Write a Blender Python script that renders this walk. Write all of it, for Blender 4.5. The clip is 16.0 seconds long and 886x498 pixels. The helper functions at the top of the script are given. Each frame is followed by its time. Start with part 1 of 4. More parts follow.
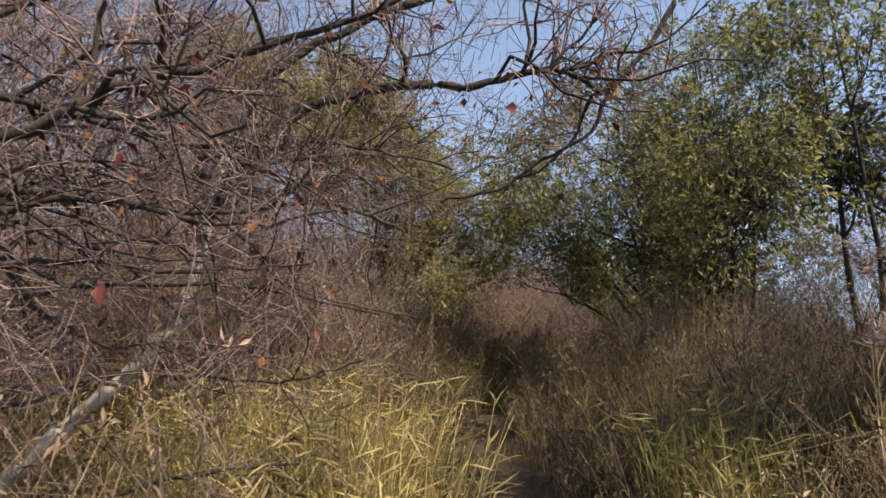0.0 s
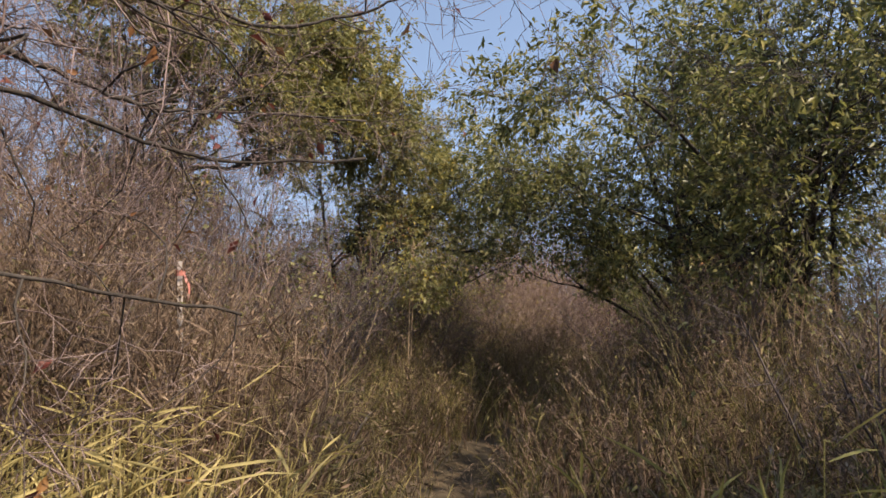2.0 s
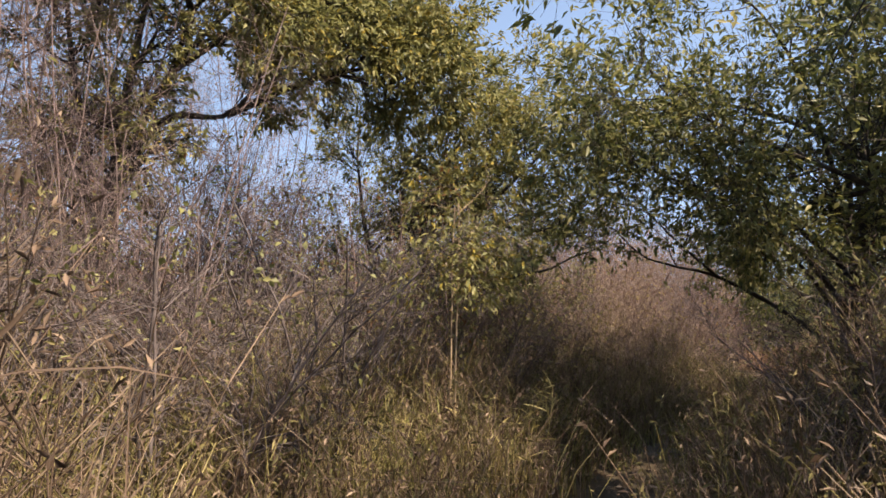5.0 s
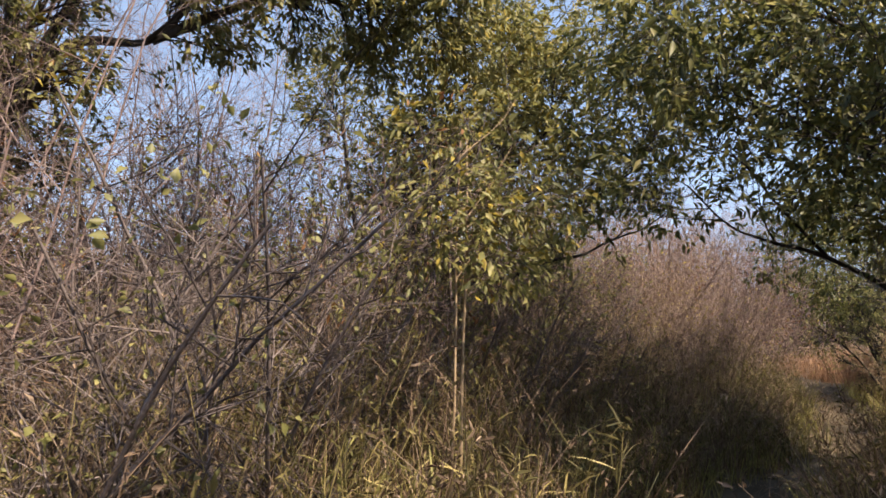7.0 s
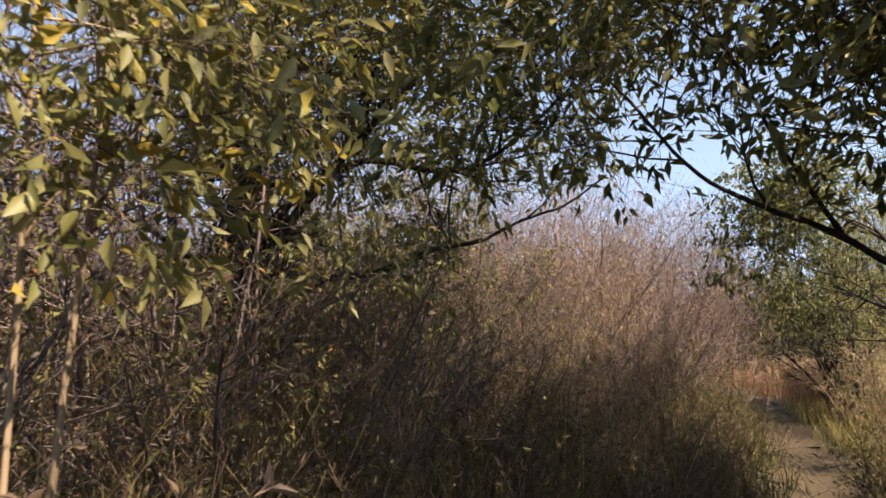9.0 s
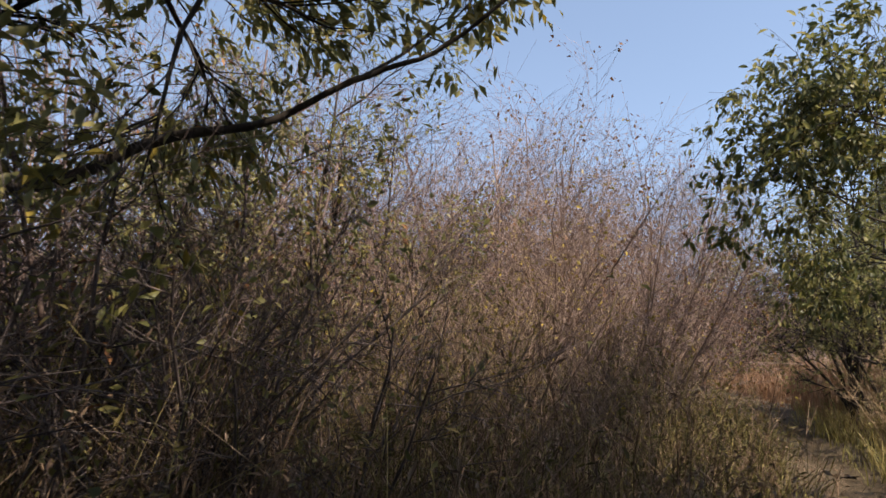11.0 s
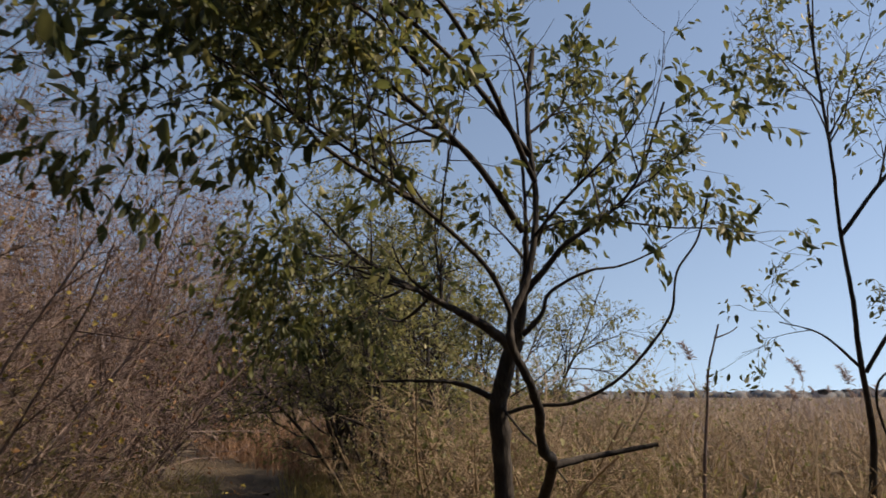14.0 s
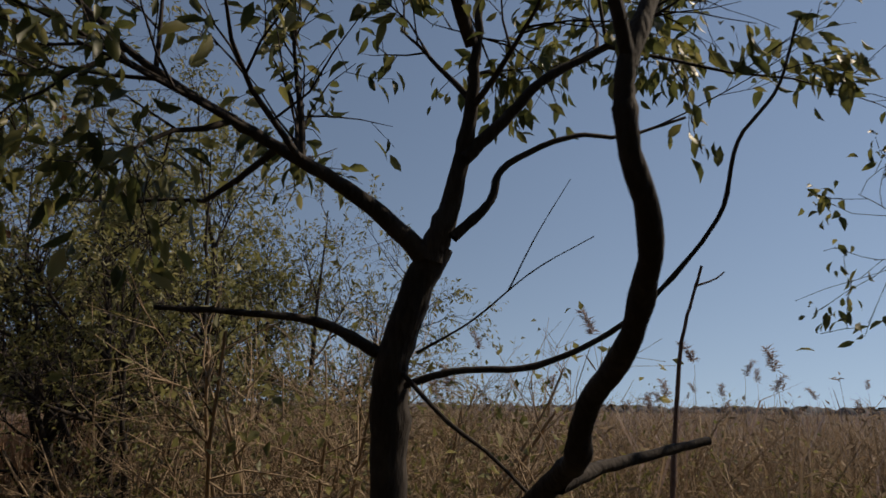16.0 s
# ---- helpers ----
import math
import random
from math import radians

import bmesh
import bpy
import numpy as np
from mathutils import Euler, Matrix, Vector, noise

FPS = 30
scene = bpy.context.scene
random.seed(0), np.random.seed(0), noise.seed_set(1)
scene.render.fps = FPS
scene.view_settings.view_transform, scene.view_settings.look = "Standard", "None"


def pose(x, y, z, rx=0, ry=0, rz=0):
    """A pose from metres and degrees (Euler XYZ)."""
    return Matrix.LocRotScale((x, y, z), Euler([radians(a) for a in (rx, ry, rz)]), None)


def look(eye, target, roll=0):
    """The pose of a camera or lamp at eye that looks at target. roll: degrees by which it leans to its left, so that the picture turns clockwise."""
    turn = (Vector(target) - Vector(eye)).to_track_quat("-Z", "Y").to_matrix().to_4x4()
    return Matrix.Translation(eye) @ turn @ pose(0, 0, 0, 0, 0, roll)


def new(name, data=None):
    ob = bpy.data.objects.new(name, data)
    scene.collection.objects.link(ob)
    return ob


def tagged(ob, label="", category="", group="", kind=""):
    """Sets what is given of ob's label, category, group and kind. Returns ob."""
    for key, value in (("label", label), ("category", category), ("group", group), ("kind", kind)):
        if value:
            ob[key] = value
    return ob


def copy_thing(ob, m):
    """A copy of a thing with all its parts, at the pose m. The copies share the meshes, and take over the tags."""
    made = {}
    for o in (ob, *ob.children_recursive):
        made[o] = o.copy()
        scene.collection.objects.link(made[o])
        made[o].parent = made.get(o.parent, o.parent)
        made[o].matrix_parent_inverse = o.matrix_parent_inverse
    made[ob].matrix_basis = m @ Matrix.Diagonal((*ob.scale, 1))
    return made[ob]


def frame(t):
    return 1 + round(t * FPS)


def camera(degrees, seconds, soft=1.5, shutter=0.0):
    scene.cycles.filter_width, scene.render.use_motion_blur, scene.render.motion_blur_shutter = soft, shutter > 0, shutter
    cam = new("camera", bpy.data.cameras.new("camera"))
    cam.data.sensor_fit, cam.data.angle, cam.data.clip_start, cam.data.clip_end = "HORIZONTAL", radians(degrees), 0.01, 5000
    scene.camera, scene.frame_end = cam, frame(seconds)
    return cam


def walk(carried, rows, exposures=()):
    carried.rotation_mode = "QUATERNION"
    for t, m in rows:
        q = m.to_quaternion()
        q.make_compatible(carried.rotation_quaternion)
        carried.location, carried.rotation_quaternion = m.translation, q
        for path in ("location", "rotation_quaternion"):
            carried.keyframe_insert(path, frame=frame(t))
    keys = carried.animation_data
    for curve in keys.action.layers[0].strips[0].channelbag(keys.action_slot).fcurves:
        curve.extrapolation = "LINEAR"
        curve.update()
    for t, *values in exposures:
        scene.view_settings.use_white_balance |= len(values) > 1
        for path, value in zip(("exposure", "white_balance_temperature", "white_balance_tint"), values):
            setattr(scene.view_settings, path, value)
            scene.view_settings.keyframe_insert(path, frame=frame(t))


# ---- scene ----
# ---- camera ----
cam = camera(67.3, 16.0, 1.6, 0.12)
PATH = [
    (0, (-0.029, -0.302, 1.412), (-0.034, 1.681, 1.67), -0.0),
    (0.5, (0.153, 0.368, 1.453), (0.129, 2.351, 1.711), -0.1),
    (1, (0.345, 1.061, 1.5), (0.305, 3.044, 1.758), 0.0),
    (1.5, (0.441, 1.774, 1.494), (0.379, 3.757, 1.748), -0.0),
    (2, (0.53, 2.316, 1.472), (0.465, 4.299, 1.726), -0.1),
    (2.5, (0.509, 2.86, 1.447), (0.356, 4.838, 1.7), -0.1),
    (3, (0.634, 3.435, 1.455), (0.419, 5.406, 1.713), -0.0),
    (3.5, (0.686, 4.0, 1.516), (0.459, 5.97, 1.773), -0.0),
    (4, (0.646, 4.761, 1.475), (0.359, 6.725, 1.723), 0.2),
    (4.2, (0.676, 4.967, 1.538), (0.386, 6.93, 1.788), 0.1),
    (6.3, (0.426, 7.034, 1.548), (0.081, 8.987, 1.807), 0.0),
    (6.5, (0.387, 7.305, 1.499), (0.042, 9.258, 1.756), 0.0),
    (7, (0.342, 7.926, 1.576), (0.001, 9.88, 1.835), 0.0),
    (7.5, (0.444, 8.558, 1.664), (0.117, 10.514, 1.923), -0.0),
    (8, (0.568, 9.216, 1.653), (0.244, 11.172, 1.919), -0.0),
    (8.5, (0.687, 9.801, 1.704), (0.507, 11.774, 1.979), 0.1),
    (8.7, (0.724, 10.046, 1.701), (0.557, 12.02, 1.977), 0.2),
    (10.8, (1.539, 13.352, 1.607), (1.377, 15.327, 1.878), 0.0),
    (11, (1.599, 13.564, 1.618), (1.465, 15.54, 1.893), 0.1),
    (11.5, (1.79, 14.163, 1.646), (1.719, 16.142, 1.929), 0.2),
    (12, (2.124, 14.841, 1.564), (2.259, 16.815, 1.858), 0.4),
    (12.5, (2.552, 15.261, 1.689), (2.96, 17.192, 2.014), -0.3),
    (13, (2.859, 15.717, 1.71), (3.402, 17.61, 2.061), -0.7),
    (13.5, (3.153, 16.166, 1.679), (3.903, 17.976, 2.079), -0.3),
    (14, (3.525, 16.554, 1.615), (4.616, 18.171, 2.052), -0.4),
    (14.5, (3.788, 17.084, 1.512), (5.12, 18.504, 1.966), -0.2),
    (15, (4.053, 17.603, 1.468), (5.597, 18.784, 1.939), -0.2),
    (15.5, (4.325, 18.152, 1.446), (5.896, 19.294, 1.923), 0.1),
    (16, (4.573, 18.661, 1.428), (6.158, 19.788, 1.895), 0.7),
]
walk(cam, [(r[0], look(*r[1:])) for r in PATH],
     exposures=[(0, 1.0, 7800, 14), (2, 1.05, 7800, 14), (4, 1.3, 7900, 14), (6.5, 1.4, 7800, 14), (8.5, 1.5, 8200, 15), (11, 1.08, 7700, 14), (12.5, 0.52, 7700, 13), (14.5, 0.05, 7900, 14), (15.5, -0.55, 7800, 13), (16, -0.55, 7800, 13)])

# ---- light: sun to the right of the walk, clear sky ----
SUN_AZ, SUN_EL = 126, 46          # degrees clockwise from +y, degrees up
world = bpy.data.worlds.new("sky")
scene.world = world
world.use_nodes = True
wn = world.node_tree.nodes
sky = wn.new("ShaderNodeTexSky")
sky.sky_type, sky.sun_disc = "NISHITA", False
sky.sun_elevation, sky.sun_rotation = radians(SUN_EL), radians(SUN_AZ)
sky.air_density, sky.dust_density, sky.ozone_density = 1.0, 0.0, 0.6
wn["Background"].inputs["Strength"].default_value = 0.15
# the clear air keeps its blue down to the horizon: the sky is read a little above each direction
direction, raised, level = wn.new("ShaderNodeTexCoord"), wn.new("ShaderNodeVectorMath"), wn.new("ShaderNodeVectorMath")
raised.operation, level.operation = "ADD", "NORMALIZE"
raised.inputs[1].default_value = (0, 0, 0.22)
world.node_tree.links.new(direction.outputs["Generated"], raised.inputs[0])
world.node_tree.links.new(raised.outputs[0], level.inputs[0])
world.node_tree.links.new(level.outputs[0], sky.inputs[0])
world.node_tree.links.new(sky.outputs[0], wn["Background"].inputs["Color"])
lamp = bpy.data.lights.new("sun", "SUN")
lamp.energy, lamp.angle, lamp.color = 5.0, radians(0.6), (1.0, 0.93, 0.82)
sun = new("sun", lamp)
sd = Vector((math.sin(radians(SUN_AZ)) * math.cos(radians(SUN_EL)), math.cos(radians(SUN_AZ)) * math.cos(radians(SUN_EL)), math.sin(radians(SUN_EL))))
sun.matrix_world = look(sd * 60, (0, 0, 0))


# ---- materials ----
def ramp_mat(name, cols, rough=0.7, scale=40.0, bump=0.3, translucent=0.0, spec=0.3, coarse=None, island=0.75, stretch=(1, 1, 1)):
    """Colour from a ramp over each loose piece's random value mixed with noise at two scales; optional light through thin leaves."""
    m = bpy.data.materials.new(name)
    m.use_nodes = True
    n, l = m.node_tree.nodes, m.node_tree.links
    p = n["Principled BSDF"]
    geo, tex = n.new("ShaderNodeNewGeometry"), n.new("ShaderNodeTexCoord")
    mp = n.new("ShaderNodeMapping")
    mp.inputs["Scale"].default_value = stretch
    l.new(tex.outputs["Object"], mp.inputs[0])
    fine, big = n.new("ShaderNodeTexNoise"), n.new("ShaderNodeTexNoise")
    fine.inputs["Scale"].default_value, fine.inputs["Detail"].default_value = scale, 5
    big.inputs["Scale"].default_value, big.inputs["Detail"].default_value = coarse or scale * 0.08, 3
    l.new(mp.outputs[0], fine.inputs["Vector"])
    l.new(tex.outputs["Object"], big.inputs["Vector"])
    a = n.new("ShaderNodeMath"); a.operation = "MULTIPLY_ADD"
    l.new(geo.outputs["Random Per Island"], a.inputs[0]); a.inputs[1].default_value = island
    b = n.new("ShaderNodeMath"); b.operation = "MULTIPLY_ADD"
    l.new(fine.outputs[0], b.inputs[0]); b.inputs[1].default_value = 0.5
    c = n.new("ShaderNodeMath"); c.operation = "MULTIPLY_ADD"
    l.new(big.outputs[0], c.inputs[0]); c.inputs[1].default_value = 0.9; c.inputs[2].default_value = -0.2 - island / 2
    l.new(c.outputs[0], b.inputs[2]); l.new(b.outputs[0], a.inputs[2])
    r = n.new("ShaderNodeValToRGB")
    els = r.color_ramp.elements
    while len(els) < len(cols):
        els.new(0.5)
    for i, col in enumerate(cols):
        els[i].position = i / max(1, len(cols) - 1)
        els[i].color = (*col, 1)
    l.new(a.outputs[0], r.inputs[0])
    l.new(r.outputs[0], p.inputs["Base Color"])
    p.inputs["Roughness"].default_value = rough
    p.inputs["Specular IOR Level"].default_value = spec
    if bump:
        bm = n.new("ShaderNodeBump")
        bm.inputs["Strength"].default_value, bm.inputs["Distance"].default_value = bump, 0.01
        l.new(fine.outputs[0], bm.inputs["Height"]); l.new(bm.outputs[0], p.inputs["Normal"])
    if translucent:
        t, mix = n.new("ShaderNodeBsdfTranslucent"), n.new("ShaderNodeMixShader")
        l.new(r.outputs[0], t.inputs[0])
        mix.inputs[0].default_value = translucent
        l.new(p.outputs[0], mix.inputs[1]); l.new(t.outputs[0], mix.inputs[2])
        l.new(mix.outputs[0], n["Material Output"].inputs[0])
    return m


BARK = ramp_mat("bark", [(0.014, 0.011, 0.010), (0.036, 0.029, 0.025), (0.10, 0.084, 0.074)], 0.9, 60, 0.9, stretch=(1, 1, 0.25), island=0.3)
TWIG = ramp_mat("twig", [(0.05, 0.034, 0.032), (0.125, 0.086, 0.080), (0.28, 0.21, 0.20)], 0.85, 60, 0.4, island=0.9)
# TWIG darkened for the low shrubs: their shade is put into the colour
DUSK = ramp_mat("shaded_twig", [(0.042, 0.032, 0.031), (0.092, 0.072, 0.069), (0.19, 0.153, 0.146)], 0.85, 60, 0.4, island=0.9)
REDTWIG = ramp_mat("red_twig", [(0.085, 0.056, 0.046), (0.18, 0.122, 0.102), (0.34, 0.255, 0.22)], 0.8, 60, 0.3, island=0.9)
PALE = ramp_mat("dead_wood", [(0.22, 0.18, 0.14), (0.42, 0.36, 0.29), (0.58, 0.52, 0.44)], 0.85, 50, 0.6, stretch=(1, 1, 0.2), island=0.2)
GREEN = ramp_mat("green_leaf", [(0.040, 0.050, 0.020), (0.085, 0.098, 0.034), (0.15, 0.155, 0.050), (0.26, 0.225, 0.075)], 0.42, 20, 0.15, 0.55, 0.45)
OLIVE = ramp_mat("olive_leaf", [(0.09, 0.094, 0.034), (0.168, 0.166, 0.060), (0.255, 0.242, 0.09), (0.36, 0.31, 0.14)], 0.5, 20, 0.15, 0.48, 0.45)
YELLOW = ramp_mat("yellow_leaf", [(0.16, 0.13, 0.03), (0.30, 0.23, 0.05), (0.42, 0.31, 0.06)], 0.55, 20, 0.1, 0.4)
RUST = ramp_mat("rust_leaf", [(0.08, 0.035, 0.018), (0.19, 0.085, 0.035), (0.30, 0.16, 0.06)], 0.6, 20, 0.2, 0.3)
RED = ramp_mat("red_leaf", [(0.06, 0.016, 0.015), (0.11, 0.028, 0.023), (0.16, 0.06, 0.04)], 0.5, 20, 0.2, 0.3)
WEED = ramp_mat("dry_weed", [(0.055, 0.034, 0.024), (0.135, 0.088, 0.060), (0.22, 0.152, 0.108), (0.34, 0.255, 0.185)], 0.8, 15, 0, 0.25, coarse=0.8)
WEEDGREEN = ramp_mat("green_weed", [(0.045, 0.040, 0.017), (0.100, 0.086, 0.032), (0.17, 0.142, 0.052), (0.28, 0.22, 0.10)], 0.7, 15, 0, 0.3, coarse=0.8)
STRAW = ramp_mat("yellow_grass", [(0.20, 0.158, 0.06), (0.36, 0.293, 0.12), (0.52, 0.43, 0.21)], 0.6, 15, 0, 0.4, coarse=0.9)
LIME = ramp_mat("green_grass", [(0.13, 0.128, 0.045), (0.245, 0.225, 0.075), (0.38, 0.335, 0.13)], 0.55, 15, 0, 0.4, coarse=0.9)
REED = ramp_mat("dry_reed", [(0.19, 0.13, 0.08), (0.34, 0.245, 0.16), (0.52, 0.40, 0.28)], 0.8, 15, 0, 0.25, coarse=0.3)
PINKREED = ramp_mat("russet_grass", [(0.15, 0.075, 0.045), (0.29, 0.165, 0.10), (0.43, 0.29, 0.19)], 0.8, 15, 0, 0.25, coarse=0.5)
PLUME = ramp_mat("reed_plume", [(0.22, 0.15, 0.13), (0.38, 0.29, 0.26), (0.55, 0.45, 0.41)], 0.9, 15, 0, 0.3)
GROUND = ramp_mat("leaf_litter_ground", [(0.04, 0.03, 0.02), (0.085, 0.064, 0.042), (0.15, 0.115, 0.075)], 0.95, 9, 0.8, coarse=0.35, island=0.0)
TRAIL = ramp_mat("trodden_trail", [(0.030, 0.022, 0.013), (0.068, 0.050, 0.030), (0.14, 0.107, 0.064)], 0.95, 16, 0.8, coarse=1.1, island=0.0)
# the haze of distance is put into this grey colour
HAZED_WOOD = ramp_mat("far_wood", [(0.08, 0.08, 0.085), (0.12, 0.12, 0.125), (0.17, 0.165, 0.165)], 0.95, 0.4, 0, island=0.5)
STAKE = ramp_mat("stake_paint", [(0.18, 0.145, 0.13), (0.29, 0.25, 0.23), (0.42, 0.38, 0.36)], 0.7, 30, 0.3, island=0.1)
RIBBON = ramp_mat("ribbon", [(0.42, 0.13, 0.11), (0.55, 0.24, 0.2)], 0.5, 30, 0.1, 0.3, island=0.2)


# ---- mesh makers ----
def mesh_object(name, verts, faces3, faces4, material, parent=None, label="", smooth=False):
    """One mesh object from arrays of vertices, triangles and quads."""
    me = bpy.data.meshes.new(name)
    f3 = np.asarray(faces3, np.int32).reshape(-1, 3) if len(faces3) else np.zeros((0, 3), np.int32)
    f4 = np.asarray(faces4, np.int32).reshape(-1, 4) if len(faces4) else np.zeros((0, 4), np.int32)
    me.vertices.add(len(verts))
    me.vertices.foreach_set("co", np.asarray(verts, np.float32).ravel())
    me.loops.add(3 * len(f3) + 4 * len(f4))
    me.loops.foreach_set("vertex_index", np.concatenate([f3.ravel(), f4.ravel()]))
    me.polygons.add(len(f3) + len(f4))
    tot = np.concatenate([np.full(len(f3), 3), np.full(len(f4), 4)]).astype(np.int32)
    me.polygons.foreach_set("loop_start", np.concatenate([[0], np.cumsum(tot)[:-1]]).astype(np.int32))
    if smooth:
        me.polygons.foreach_set("use_smooth", np.ones(len(tot), bool))
    me.update(calc_edges=True)
    me.materials.append(material)
    ob = new(name, me)
    if parent:
        ob.parent = parent
    if label:
        tagged(ob, label)
    return ob


def unit(v):
    return v / np.maximum(np.linalg.norm(v, axis=-1, keepdims=True), 1e-9)


def tubes(lines, sides):
    """Vertices and quads of tapered tubes along polylines [(points, radii)], batched by number of points."""
    vs, f4, base = [], [], 0
    groups = {}
    for p, r in lines:
        groups.setdefault(len(p), []).append((p, r))
    for n, items in groups.items():
        P = np.array([i[0] for i in items], float)
        R = np.array([i[1] for i in items], float)
        T = np.gradient(P, axis=1)
        T = unit(T)
        ref = np.where(np.abs(T[:, :1, 2:3]) < 0.8, np.array([0, 0, 1.0]), np.array([1.0, 0, 0]))
        A = unit(np.cross(T, np.broadcast_to(ref, T.shape)))
        B = np.cross(T, A)
        ang = np.arange(sides) * 2 * np.pi / sides
        V = P[:, :, None] + R[:, :, None, None] * (np.cos(ang)[:, None] * A[:, :, None] + np.sin(ang)[:, None] * B[:, :, None])
        m = len(items)
        idx = np.arange(m * n * sides).reshape(m, n, sides) + base
        nx = np.roll(idx, -1, axis=2)
        f4.append(np.stack([idx[:, :-1], nx[:, :-1], nx[:, 1:], idx[:, 1:]], -1).reshape(-1, 4))
        vs.append(V.reshape(-1, 3))
        base += m * n * sides
    return np.concatenate(vs), np.concatenate(f4)


def wood(name, lines, sides, material, parent, label=""):
    v, f = tubes(lines, sides)
    return mesh_object(name, v, [], f, material, parent, label, True)


def leaves(name, pos, axis, length, width, material, parent, rng, fine=False, fold=0.25, label=""):
    """Folded, drooping leaf blades."""
    n = len(pos)
    axis = unit(axis)
    side = unit(np.cross(axis, unit(rng.normal(size=(n, 3)) + np.array([0, 0, 1.2]))))
    nrm = np.cross(side, axis)
    L, W = length[:, None], width[:, None]
    k = fold * W
    if not fine:
        V = np.stack([pos, pos + 0.45 * L * axis + 0.5 * W * side + k * nrm, pos + L * axis - 0.12 * L * nrm,
                      pos + 0.45 * L * axis - 0.5 * W * side + k * nrm], 1)
        i = np.arange(n)[:, None] * 4
        f3 = np.concatenate([i + [0, 1, 2], i + [0, 2, 3]])
        return mesh_object(name, V.reshape(-1, 3), f3, [], material, parent, label, False)
    r1, r2 = pos + 0.33 * L * axis, pos + 0.68 * L * axis - 0.04 * L * nrm
    V = np.stack([pos, r1, r2, pos + L * axis - 0.16 * L * nrm,
                  r1 + 0.46 * W * side + k * nrm, r2 + 0.4 * W * side + k * nrm,
                  r1 - 0.46 * W * side + k * nrm, r2 - 0.4 * W * side + k * nrm], 1)
    i = np.arange(n)[:, None] * 8
    f3 = np.concatenate([i + [0, 4, 1], i + [2, 5, 3], i + [0, 1, 6], i + [2, 3, 7]])
    f4 = np.concatenate([i + [1, 4, 5, 2], i + [1, 2, 7, 6]])
    return mesh_object(name, V.reshape(-1, 3), f3, f4, material, parent, label, False)


def blades(name, base, height, lean, width, material, parent, rng, droop=0.35, label=""):
    """Tapered bent grass blades: base points, heights, lean vectors (xy, as a share of height)."""
    n = len(base)
    h, w = height[:, None], width[:, None]
    a = rng.uniform(0, np.pi, n)
    s = np.stack([np.cos(a), np.sin(a), 0 * a], 1) * w * 0.5
    ln = np.concatenate([lean, np.zeros((n, 1))], 1) * h
    up = np.array([0, 0, 1.0])
    m1 = base + up * h * 0.4 + ln * 0.22
    m2 = base + up * h * 0.78 + ln * 0.62
    tip = base + up * h * (1 - droop * np.linalg.norm(lean, axis=1)[:, None]) + ln * 1.25
    V = np.stack([base - s, base + s, m1 + s * 0.9, m1 - s * 0.9, m2 + s * 0.6, m2 - s * 0.6, tip], 1)
    i = np.arange(n)[:, None] * 7
    f4 = np.concatenate([i + [0, 1, 2, 3], i + [3, 2, 4, 5]])
    f3 = i + [5, 4, 6]
    return mesh_object(name, V.reshape(-1, 3), f3, f4, material, parent, label)


def relief(x, y):
    """Height of the uneven ground."""
    near = np.exp(-((x - 2) ** 2 + (y - 12) ** 2) / 1200)
    return near * (0.035 * np.sin(x * 1.3 + 0.7 * y) + 0.03 * np.sin(1.9 * y - x) + 0.02 * np.sin(3.1 * x + 2.3 * y))


TRAIL_LINE = np.array([(0.0, -3), (0.05, 0), (0.45, 2), (0.64, 4.3), (0.5, 6.6), (0.38, 7.9), (0.65, 9.6), (1.1, 11.4), (1.6, 13.4), (2.2, 14.8), (3.0, 15.9), (3.85, 17.2), (4.65, 19.0), (5.6, 22), (6.7, 26), (7.9, 30), (8.4, 35), (7.5, 42)])


def trail_distance(x, y):
    p = np.stack([x, y], -1)
    best = np.full(x.shape, 1e9)
    for a, b in zip(TRAIL_LINE[:-1], TRAIL_LINE[1:]):
        d = b - a
        t = np.clip(((p - a) @ d) / (d @ d), 0, 1)
        best = np.minimum(best, np.linalg.norm(p - a - t[..., None] * d, axis=-1))
    return best


# ---- growth ----
def in_corridor(p):
    """Whether a point would brush a walker's face: close over the trail, under 2.1 m."""
    if (0.5 < p[0] < 2.6 and 14 < p[1] < 18 and p[2] < 3.0) or (1.9 < p[0] < 4.2 and 14.6 < p[1] < 18.2 and p[2] < 6) or (-2 < p[0] < 0.4 and 9.5 < p[1] < 12 and 2.6 < p[2] < 3.6):
        return True     # openings of the canopy over the bend
    return p[2] < (2.35 if 12.4 < p[1] < 17 else 2.1) and p[2] > 0.8 and 1 < p[1] < 20 and float(trail_distance(np.array([p[0]]), np.array([p[1]]))[0]) < 0.75


def limb_line(rng, start, direction, length, r0, r1, n=6, wander=0.25, lift=0.1):
    """A wandering tapered polyline."""
    d = np.array(direction, float)
    d /= np.linalg.norm(d)
    pts = [np.array(start, float)]
    for _ in range(n - 1):
        d = d + rng.normal(0, wander, 3) + np.array([0, 0, lift])
        d /= np.linalg.norm(d)
        pts.append(pts[-1] + d * length / (n - 1))
    return np.array(pts), np.linspace(r0, r1, n)


